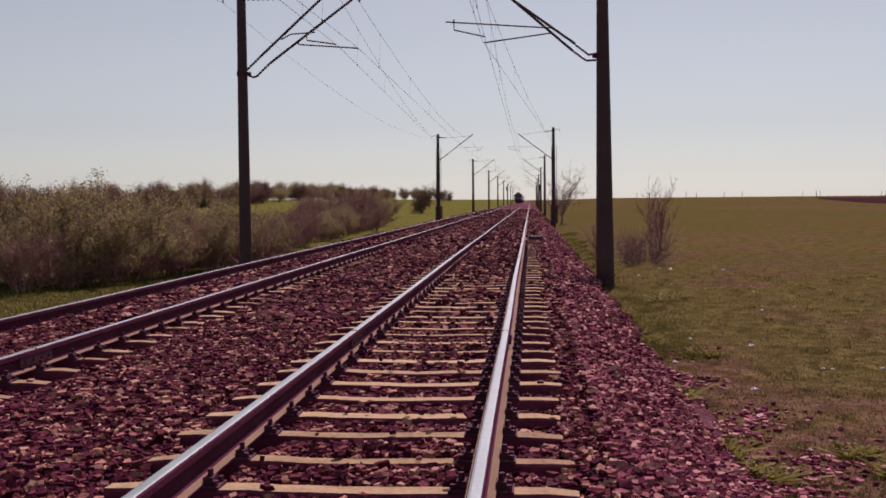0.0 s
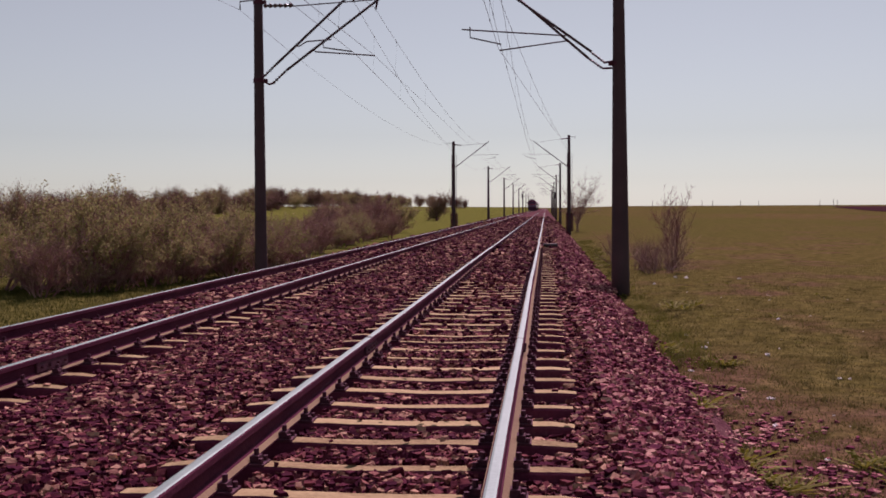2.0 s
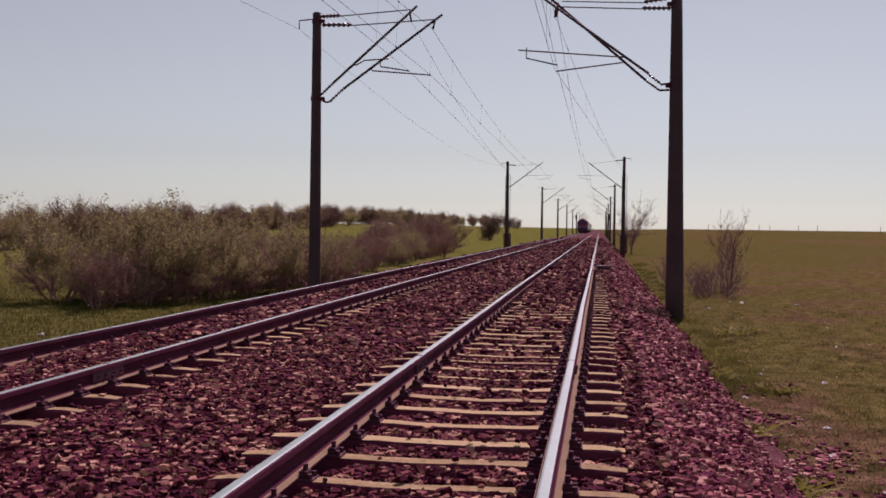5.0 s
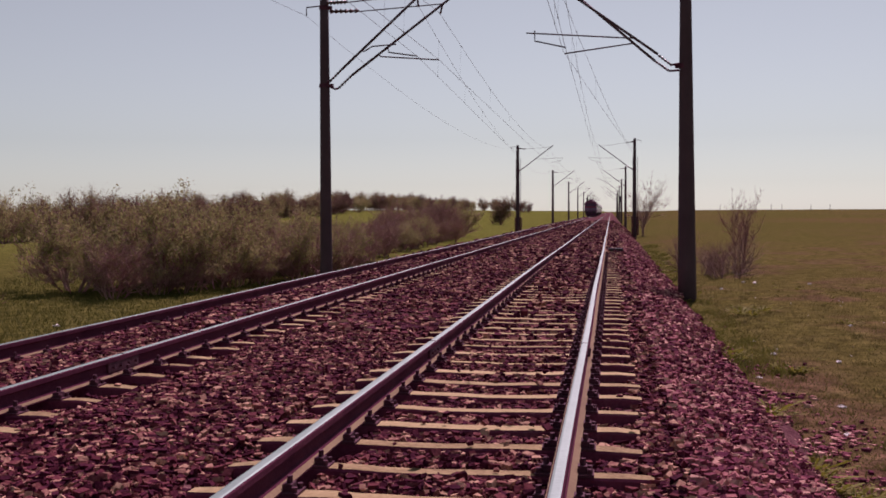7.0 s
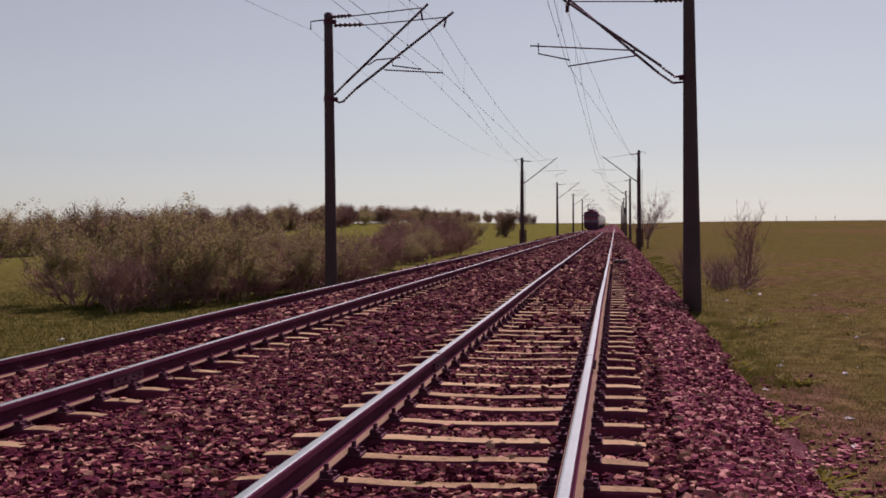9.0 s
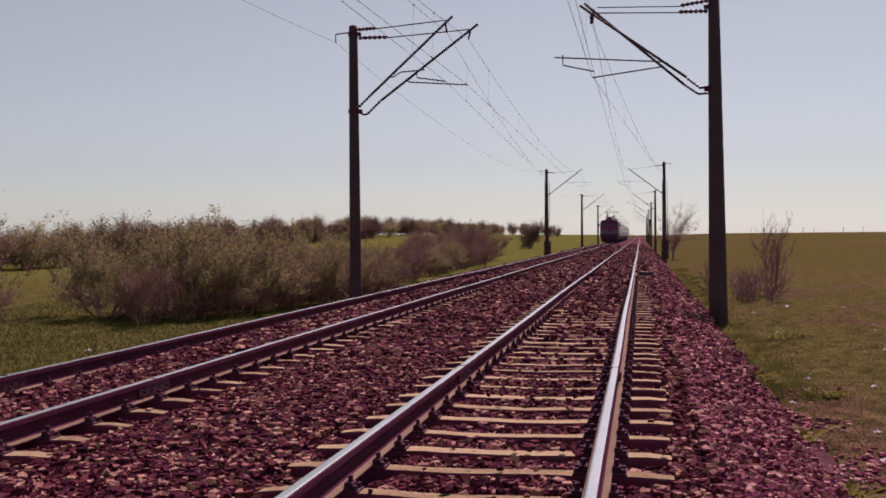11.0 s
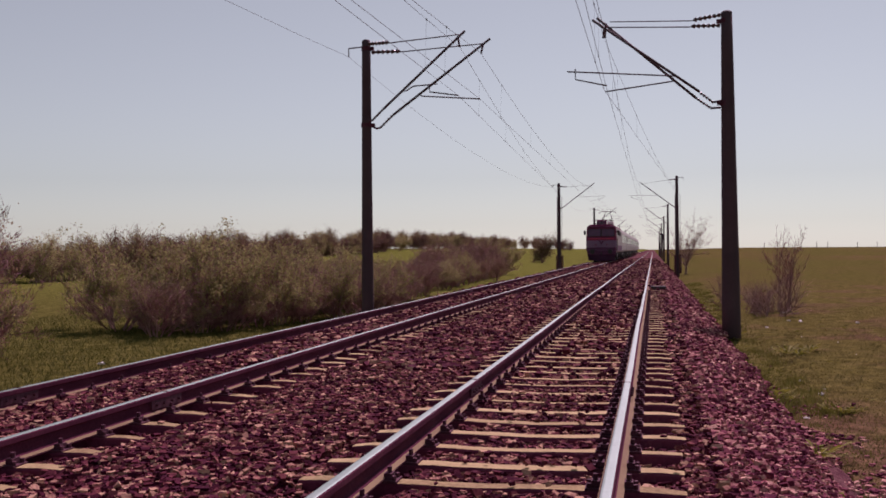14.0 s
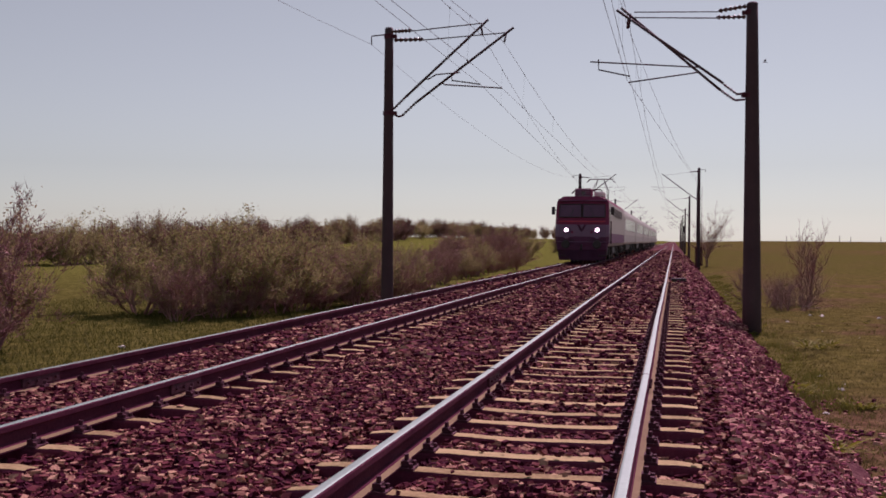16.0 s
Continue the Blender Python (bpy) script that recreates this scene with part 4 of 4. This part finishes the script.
def shell(bm, stations, mi_of):
    """A skin over cross sections; each is (y, list of (x, z)). mi_of picks the paint by the ring's step."""
    rings = [[bm.verts.new((x, y, z)) for x, z in sec] for y, sec in stations]
    k = len(rings[0])
    for a, b in zip(rings, rings[1:]):
        for i in range(k):
            f = bm.faces.new((a[i], a[(i + 1) % k], b[(i + 1) % k], b[i]))
            f.material_index = mi_of(i)
    for ring in (rings[0], rings[-1]):
        f = bm.faces.new(ring)
        f.material_index = mi_of(0)


def body_section(w, z0, z1, shoulder, crown, inset=0.0):
    h = w / 2 - inset
    right = [(h * 0.94, z0), (h, z0 + 0.18), (h, z0 + 0.75), (h, shoulder - 0.35), (h * 0.985, shoulder), (h * 0.90, shoulder + (crown - shoulder) * 0.55), (h * 0.6, crown - 0.06), (h * 0.2, crown)]
    return right + [(-x, z) for x, z in reversed(right)]


def locomotive():
    t = thing("locomotive", "maroon and grey electric locomotive with lit headlights hauling a train", "locomotive")
    # body from the rear forwards; the cab's brow leans back above the windscreen line
    W, Z0, SH, CR, L = 3.0, 0.95, 3.45, 3.82, 19.0
    bm = bmesh.new()
    shell(bm, [(0.55, body_section(W, Z0, 0, SH, CR, 0.02)), (0.9, body_section(W, Z0, 0, SH, CR)), (L - 0.6, body_section(W, Z0, 0, SH, CR)), (L, body_section(W, Z0, 0, SH - 0.1, CR - 0.12, 0.06))],
          lambda i: 1 if i in (1, 13) else 2 if i in (4, 5, 6, 7, 8, 9, 10) else 0)
    part("body", bm, [M["loco_grey"], M["loco_dark"], M["loco_red"]], t, "pale grey body side under a maroon roof")
    # cab front in bands
    def front(name, zs, material, label=""):
        bm = bmesh.new()
        rows = []
        for z, y, h in zs:
            rows.append([bm.verts.new(p) for p in ((-h, 0.62, z), (-h, y + 0.16, z), (-h + 0.16, y + 0.02, z), (-0.5, y - 0.05, z), (0, y - 0.07, z), (0.5, y - 0.05, z), (h - 0.16, y + 0.02, z), (h, y + 0.16, z), (h, 0.62, z))])
        for a, b in zip(rows, rows[1:]):
            for i in range(8):
                bm.faces.new((a[i], a[i + 1], b[i + 1], b[i]))
        bm.faces.new(rows[-1])
        bm.faces.new(rows[0][::-1])
        return part(name, bm, material, t, label)
    front("nose_skirt", [(0.95, 0.16, 1.42), (1.2, 0.09, 1.5), (1.5, 0.05, 1.51)], M["loco_dark"], "dark lower nose panel")
    nose = front("nose_band", [(1.5, 0.045, 1.515), (2.05, 0.045, 1.515), (2.18, 0.06, 1.515)], M["loco_band"], "grey nose band with a dark chevron")
    front("cab", [(2.18, 0.055, 1.51), (2.4, 0.10, 1.51), (3.42, 0.36, 1.47), (3.62, 0.44, 1.40), (3.8, 0.56, 1.1)], M["loco_red"], "maroon cab front")
    bm = bmesh.new()
    for s in (-1, 1):
        v = [bm.verts.new(p) for p in ((0, -0.04, 1.72), (s * 0.28, -0.03, 2.17), (s * 0.12, -0.034, 2.17), (0, -0.036, 1.95))]
        bm.faces.new(v)
    bmesh.ops.solidify(bm, geom=bm.faces[:], thickness=0.02)
    part("chevron", bm, M["loco_dark"], nose)
    bm = bmesh.new()
    box(bm, -1.3, 1.3, -0.01, 0.12, 2.32, 2.39, 0.01)
    part("red_stripe", bm, mat("signal_red_paint", [(0.2, (0.42, 0.03, 0.06)), (0.8, (0.55, 0.05, 0.08))], 1, 20, 0.4, 0, 0.0), t, "bright red stripe")
    for s in (-1, 1):
        bm = bmesh.new()
        def at(x, z):
            return (x, 0.10 + (z - 2.4) / 1.02 * 0.26 - 0.15 + abs(x) * 0.07, z)
        vs = [bm.verts.new(at(s * a, z)) for a, z in ((0.045, 2.60), (1.30, 2.60), (1.27, 3.32), (0.045, 3.34))]
        f = bm.faces.new(vs)
        ret = bmesh.ops.extrude_face_region(bm, geom=[f])
        for v in [g for g in ret["geom"] if isinstance(g, bmesh.types.BMVert)]:
            v.co.y += 0.06
        part("windscreen", bm, M["windscreen"], t, "dark purple raked windscreen")
        bm = bmesh.new()
        for a, b in (((0.045, 2.60), (1.30, 2.60)), ((1.30, 2.60), (1.27, 3.32)), ((1.27, 3.32), (0.045, 3.34)), ((0.045, 3.34), (0.045, 2.60))):
            tube(bm, [at(s * a[0], a[1]), at(s * b[0], b[1])], 0.03, 6)
        part("window_frame", bm, M["black"], t)
        bm = bmesh.new()
        tube(bm, [at(s * 0.7, 2.6), at(s * 0.45, 3.1)], 0.015, 5)
        part("wiper", bm, M["black"], t)
        bm = bmesh.new()
        tube(bm, [(s * 0.87, 0.06, 1.87), (s * 0.87, -0.06, 1.87)], 0.17, 16)
        ring = part("headlight_housing", bm, M["loco_dark"], t)
        bm = bmesh.new()
        tube(bm, [(s * 0.87, -0.05, 1.87), (s * 0.87, -0.075, 1.87), (s * 0.87, -0.085, 1.87)], 0.115, 16, 0.09)
        part("headlight", bm, M["lamp"], t, "lit white headlight")
        bm = bmesh.new()
        tube(bm, [(s * 0.55, 0.05, 1.75), (s * 0.55, -0.04, 1.75)], 0.07, 12)
        part("tail_lamp", bm, M["loco_red"], t, "unlit red tail lamp")
        bm = bmesh.new()
        box(bm, s * 1.68 - 0.1, s * 1.68 + 0.1, 0.55, 0.68, 2.75, 3.2, 0.03)
        tube(bm, [(s * 1.4, 0.62, 3.0), (s * 1.66, 0.62, 3.0)], 0.025, 6)
        part("mirror", bm, M["black"], t, "black side mirror")
        bm = bmesh.new()
        tube(bm, [(s * 0.875, 0.2, 1.06), (s * 0.875, -0.35, 1.06)], 0.10, 12)
        tube(bm, [(s * 0.875, -0.35, 1.06), (s * 0.875, -0.40, 1.06), (s * 0.875, -0.42, 1.06)], 0.24, 16, 0.2)
        part("buffer", bm, M["black"], t, "round black buffer")
        bm = bmesh.new()
        for z in (1.1, 1.4, 1.7, 2.0, 2.3):
            tube(bm, [(s * 1.54, 1.35, z), (s * 1.54, 1.75, z)], 0.014, 5)
        for y in (1.25, 1.85):
            tube(bm, [(s * 1.55, y, 1.1), (s * 1.55, y, 2.4)], 0.016, 6)
        part("handrail", bm, M["steel"], t)
        bm = bmesh.new()
        box(bm, s * 1.5 - 0.012, s * 1.5 + 0.012, 1.3, 1.85, 1.25, 3.2, 0.005)
        part("cab_door", bm, M["loco_grey"], t)
        bm = bmesh.new()
        box(bm, s * 1.5 - 0.014, s * 1.5 + 0.014, 0.95, 1.22, 2.5, 3.2, 0.005)
        part("side_window", bm, M["glass"], t)
        for y in (4.4, 6.6, 8.8, 11.0, 13.2):
            bm = bmesh.new()
            box(bm, s * 1.5 - 0.012, s * 1.5 + 0.012, y, y + 1.5, 2.75, 3.25, 0.005)
            for k in range(6):
                box(bm, s * 1.515 - 0.008, s * 1.515 + 0.008, y + 0.05, y + 1.45, 2.79 + k * 0.075, 2.82 + k * 0.075)
            part("side_grille", bm, M["roof"], t)
    bm = bmesh.new()
    box(bm, -1.42, 1.42, 0.1, 0.5, 0.72, 1.1, 0.04)
    part("buffer_beam", bm, M["loco_dark"], t)
    bm = bmesh.new()
    v = [bm.verts.new(p) for p in ((-1.4, 0.3, 0.72), (0, -0.05, 0.72), (1.4, 0.3, 0.72), (-1.3, 0.25, 0.16), (0, -0.15, 0.16), (1.3, 0.25, 0.16))]
    bm.faces.new((v[0], v[1], v[4], v[3]))
    bm.faces.new((v[1], v[2], v[5], v[4]))
    bmesh.ops.solidify(bm, geom=bm.faces[:], thickness=0.04)
    part("snowplough", bm, M["loco_dark"], t, "dark pointed snowplough")
    bm = bmesh.new()
    tube(bm, [(0, 0.1, 1.02), (0, -0.25, 1.0), (0, -0.33, 0.85), (0, -0.25, 0.75)], 0.05, 8)
    part("coupling", bm, M["black"], t)
    # roof gear
    bm = bmesh.new()
    box(bm, -0.48, 0.48, 0.75, 1.6, 3.76, 4.26, 0.06)
    part("roof_box", bm, M["loco_red"], t, "maroon roof casing")
    for k in range(4):
        bm = bmesh.new()
        box(bm, -0.42, 0.42, 0.715, 0.75, 3.84 + k * 0.1, 3.895 + k * 0.1, 0.008)
        part("louvre", bm, M["loco_band"], t, "pale grey louvre slat")
    bm = bmesh.new()
    box(bm, 0.62, 1.18, 1.5, 2.7, 3.74, 4.12, 0.09)
    part("roof_resistor", bm, M["litter"], t, "white rounded roof equipment housing")
    bm = bmesh.new()
    box(bm, -1.38, 1.38, 0.22, 0.62, 3.50, 3.57, 0.02)
    part("brow", bm, M["loco_dark"], t, "dark drip edge over the windscreen")
    for z in (1.18, 1.47):
        bm = bmesh.new()
        box(bm, -1.38, 1.38, 0.0, 0.12, z, z + 0.035, 0.01)
        part("nose_rib", bm, M["loco_band"], t)
    for side in (-1, 1):
        bm = bmesh.new()
        tube(bm, [(side * 0.42, 0.02, 1.3), (side * 0.42, -0.06, 1.3), (side * 1.2, -0.04, 1.3), (side * 1.2, 0.06, 1.3)], 0.018, 6)
        part("front_handrail", bm, M["steel"], t)
        bm = bmesh.new()
        box(bm, side * 1.12 - 0.22, side * 1.12 + 0.22, 0.02, 0.32, 0.40, 0.45, 0.01)
        for u in (-0.2, 0.2):
            tube(bm, [(side * 1.12 + u, 0.2, 0.43), (side * 1.12 + u, 0.2, 0.74)], 0.016, 6)
        part("step", bm, M["steel"], t, "pale worn shunter's step")
    bm = bmesh.new()
    tube(bm, [(0, 0.74, 4.0), (0, 0.68, 4.0)], 0.12, 12)
    part("roof_lamp", bm, M["glass"], t)
    for s in (-1, 1):
        bm = bmesh.new()
        tube(bm, [(s * 1.05, 2.0, 3.72), (s * 1.05, L - 1.5, 3.72)], 0.03, 6)
        part("roof_rail", bm, M["steel"], t)
    for y in (3.2, 4.6, 6.4, 9.5, 12.0):
        bm = bmesh.new()
        insulator(bm, (0.5, y, 3.78), (0.5, y, 4.2), 0.09, 4)
        part("roof_insulator", bm, M["litter"], t, "pale ribbed roof insulator")
    bm = bmesh.new()
    tube(bm, [(0.5, 3.2, 4.22), (0.5, 12.0, 4.22)], 0.025, 6)
    part("roof_busbar", bm, M["steel"], t)
    for y in (7.2, 10.2):
        bm = bmesh.new()
        box(bm, -0.9, 0.3, y, y + 1.6, 3.76, 4.02, 0.06)
        part("roof_vent", bm, M["roof"], t)
    def pantograph(y, top):
        bm = bmesh.new()
        for s in (-1, 1):
            tube(bm, [(s * 0.55, y - 0.8, 4.05), (s * 0.55, y + 0.8, 4.05)], 0.03, 6)
            for k in (-0.7, 0.7):
                tube(bm, [(s * 0.55, y + k, 3.75), (s * 0.55, y + k, 4.05)], 0.06, 8)
            z = 4.08 + (top - 4.08) * 0.5
            for d in (-1, 1):
                knee = (s * 0.5, y + d * 0.95 if top > 4.6 else y + d * 1.2, z)
                tube(bm, [(s * 0.5, y + d * 0.5, 4.08), knee, (s * 0.2, y, top)], 0.024, 6)
        frame_ = part("pantograph", bm, M["steel"], t, "raised pantograph frame" if top > 4.6 else "folded pantograph frame")
        bm = bmesh.new()
        for d in (-0.15, 0.15):
            tube(bm, [(-0.98, y + d, top - 0.22), (-0.75, y + d, top), (0.75, y + d, top), (0.98, y + d, top - 0.22)], 0.028, 6)
        tube(bm, [(0, y - 0.15, top), (0, y + 0.15, top)], 0.02, 6)
        part("collector_head", bm, M["iron"], frame_)
    pantograph(4.2, 4.35)
    pantograph(15.2, 5.62)
    bogie(t, 4.6, (-2.1, 0.0, 2.1), 0.62)
    bogie(t, 14.4, (-2.1, 0.0, 2.1), 0.62)
    bm = bmesh.new()
    box(bm, -1.25, 1.25, 8.0, 11.0, 0.42, 0.95, 0.08)
    part("underframe_box", bm, M["black"], t)
    return t


def headlight_hiders(t):
    """Made-up discs that hide the always-lit headlights until they switch on."""
    out = []
    for s in (-1, 1):
        bm = bmesh.new()
        tube(bm, [(0, 0, 0), (0, -0.02, 0)], 0.165, 16)
        out.append(part("headlight_hider", bm, M["loco_band"], t, "grey disc added to hide the lit headlight"))
    return out


def coach():
    t = thing("passenger_coach", "pale grey passenger coach with dark windows in the train", "railway coach", "coaches of the train")
    L = 24.5
    bm = bmesh.new()
    shell(bm, [(0, body_section(2.85, 1.0, 0, 3.3, 3.95, 0.04)), (0.15, body_section(2.85, 1.0, 0, 3.3, 3.95)), (L - 0.15, body_section(2.85, 1.0, 0, 3.3, 3.95)), (L, body_section(2.85, 1.0, 0, 3.3, 3.95, 0.04))],
          lambda i: 1 if i in (1, 13) else 2 if i in (5, 6, 7, 8, 9) else 0)
    part("body", bm, [M["coach"], M["coach_low"], M["roof"]], t, "pale body with a darker lower band")
    for s in (-1, 1):
        for k in range(10):
            bm = bmesh.new()
            y = 2.6 + k * 1.98
            box(bm, s * 1.425 - 0.012, s * 1.425 + 0.012, y, y + 1.2, 2.1, 3.0, 0.008)
            part("window", bm, M["glass"], t)
        for y in (0.5, L - 1.35):
            bm = bmesh.new()
            box(bm, s * 1.425 - 0.014, s * 1.425 + 0.014, y, y + 0.85, 1.1, 3.1, 0.008)
            part("door", bm, M["coach_low"], t)
    for y in (-0.3, L):
        bm = bmesh.new()
        box(bm, -0.6, 0.6, y, y + 0.3, 1.2, 3.4, 0.04)
        part("gangway", bm, M["black"], t, "black gangway bellows")
    bogie(t, 3.2, (-1.25, 1.25), 0.46)
    bogie(t, L - 3.2, (-1.25, 1.25), 0.46)
    bm = bmesh.new()
    box(bm, -1.2, 1.2, 8.5, 15.5, 0.5, 1.0, 0.08)
    part("underframe_box", bm, M["black"], t)
    return t


loco = locomotive()
hiders = headlight_hiders(loco)
coaches = [coach()]
coaches += [copy_thing(coaches[0], Matrix.Identity(4)) for _ in range(5)]


wings = []


def bird():
    t = thing("bird", "small dark bird in flight", "bird")
    bm = bmesh.new()
    tube(bm, [(0, -0.13, 0), (0, -0.09, 0.02), (0, 0, 0.02), (0, 0.08, 0.01), (0, 0.17, 0)], 0.032, 8, 0.012)
    part("body", bm, M["black"], t, smooth=True)
    for s in (-1, 1):
        bm = bmesh.new()
        v = [bm.verts.new(p) for p in ((s * 0.02, -0.05, 0.03), (s * 0.14, -0.07, 0.09), (s * 0.27, 0.02, 0.05), (s * 0.13, 0.05, 0.07), (s * 0.02, 0.06, 0.03))]
        bm.faces.new(v)
        bmesh.ops.solidify(bm, geom=bm.faces[:], thickness=0.008)
        wings.append(part("wing", bm, M["black"], t))
    return t


swallow = bird()
swallow.scale = (0.42, 0.42, 0.42)


# ---------- sleepers ----------
def sleeper_mesh(seed):
    """A worn concrete sleeper: chipped edges, slightly hollow middle, sides coloured dark for shade."""
    r = random.Random(seed)
    bm = bmesh.new()
    half, secs, n = 1.225, [], 17
    for k in range(n):
        x = -half + 2 * half * k / (n - 1)
        seat = 1.0 if 0.55 < abs(x) < 1.0 else 0.0
        drop = 0.014 * (1 - min(1.0, abs(x) / 0.6)) + r.uniform(-0.004, 0.005)
        w0, w1 = 0.080 + 0.006 * seat + r.uniform(-0.009, 0.006), 0.080 + 0.006 * seat + r.uniform(-0.009, 0.006)
        if k in (0, n - 1):
            w0, w1, drop = w0 * 0.72, w1 * 0.9, drop + 0.012
        secs.append([bm.verts.new(p) for p in ((x, -w0 - 0.015, -0.2), (x, -w0, -drop - 0.014), (x, -w0 + 0.012, -drop), (x, w1 - 0.012, -drop), (x, w1, -drop - 0.014), (x, w1 + 0.015, -0.2))])
    for a, b in zip(secs, secs[1:]):
        for i in range(6):
            f = bm.faces.new((a[i], a[(i + 1) % 6], b[(i + 1) % 6], b[i]))
            # sides and chamfers take the darker colour that stands in for shade
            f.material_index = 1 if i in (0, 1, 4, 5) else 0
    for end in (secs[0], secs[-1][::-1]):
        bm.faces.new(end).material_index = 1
    bmesh.ops.recalc_face_normals(bm, faces=bm.faces)
    me = bpy.data.meshes.new("sleeper")
    bm.to_mesh(me)
    bm.free()
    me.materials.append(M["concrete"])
    me.materials.append(M["side_shade"])
    return me


def fastening_mesh():
    bm = bmesh.new()
    box(bm, -0.165, 0.165, -0.08, 0.08, -0.004, 0.012)
    for s in (-1, 1):
        box(bm, s * 0.100 - 0.026, s * 0.100 + 0.026, -0.045, 0.045, 0.012, 0.052)
        tube(bm, [(s * 0.102, 0, 0.05), (s * 0.102, 0, 0.090)], 0.017, 6)
        tube(bm, [(s * 0.142, -0.05, 0.01), (s * 0.142, -0.05, 0.04)], 0.016, 6)
        tube(bm, [(s * 0.142, 0.05, 0.01), (s * 0.142, 0.05, 0.04)], 0.016, 6)
    me = bpy.data.meshes.new("fastening")
    bmesh.ops.recalc_face_normals(bm, faces=bm.faces)
    bm.to_mesh(me)
    bm.free()
    me.materials.append(M["iron"])
    return me


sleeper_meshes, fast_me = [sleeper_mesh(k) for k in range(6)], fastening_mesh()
rs = random.Random(77)
sv, sf = [], []
for track in tracks:
    for k in range(-11, 420):
        y = FIRST + PITCH * k
        m = pose(rs.uniform(-0.03, 0.03), y + rs.uniform(-0.025, 0.025), rs.uniform(-0.012, 0.0), rs.uniform(-2, 2), 0, rs.uniform(-0.8, 0.8))
        if k < 139:
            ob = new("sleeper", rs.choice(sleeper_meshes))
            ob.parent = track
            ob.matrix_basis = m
            if k < 60:
                for s in (-1, 1):
                    fo = new("fastening", fast_me)
                    fo.parent = ob
                    fo.matrix_basis = pose(s * 0.7535 - m.translation.x, 0, 0)
        else:
            o = len(sv)
            x = track.location.x
            for dx in (-1.22, 1.22):
                sv += [(x + dx, y - 0.14, -0.2), (x + dx, y - 0.1, -0.03), (x + dx, y + 0.1, -0.03), (x + dx, y + 0.14, -0.2)]
            sf += [(o, o + 4, o + 5, o + 1), (o + 1, o + 5, o + 6, o + 2), (o + 2, o + 6, o + 7, o + 3), (o, o + 1, o + 2, o + 3), (o + 7, o + 6, o + 5, o + 4)]
tagged(new("sleepers", mesh_of("sleepers", sv, sf, M["concrete"])), "far pale concrete sleepers", "sleepers", kind="stuff")


# ---------- what moves ----------
def motions():
    speed = 23.2
    def nose_at(t):
        return 59.2 + speed * (16.0 - t)
    times = [float(t) for t in range(17)]
    walk(loco, [(t, pose(LEFT_TRACK + 0.08, nose_at(t), RAIL_Z)) for t in times])
    for i, c in enumerate(coaches):
        walk(c, [(t, pose(LEFT_TRACK + 0.08, nose_at(t) + 19.9 + i * 25.1, RAIL_Z)) for t in times])
    # the added discs slide off the lamps when the headlights should come on
    for s, c in zip((-1, 1), hiders):
        shut, drawn = pose(s * 0.87, -0.095, 1.87), pose(s * 0.87, -0.095, 1.53)
        walk(c, [(0.0, shut), (15.0, shut), (15.6, shut), (15.7, drawn), (15.8, drawn), (16.0, drawn)])
    beat = [round(14.0 + 0.1 * k, 1) for k in range(21)]
    for s, wing in zip((-1, 1), wings):
        walk(wing, [(0.0, pose(0, 0, 0.02))] + [(t, pose(0, 0, 0.02, 0, s * (25 if k % 2 else -35), 0)) for k, t in enumerate(beat)])
    flight = [(0.0, 52.0, 32.0, 2.0), (14.0, 9.8, 32.0, 3.6), (14.8, 7.3, 32.0, 4.5), (15.2, 6.0, 32.0, 5.2), (15.6, 4.8, 32.0, 5.9), (16.0, 3.57, 32.0, 6.74)]
    walk(swallow, [(t, pose(x, y, z, 0, 0, -80)) for t, x, y, z in flight])


motions()
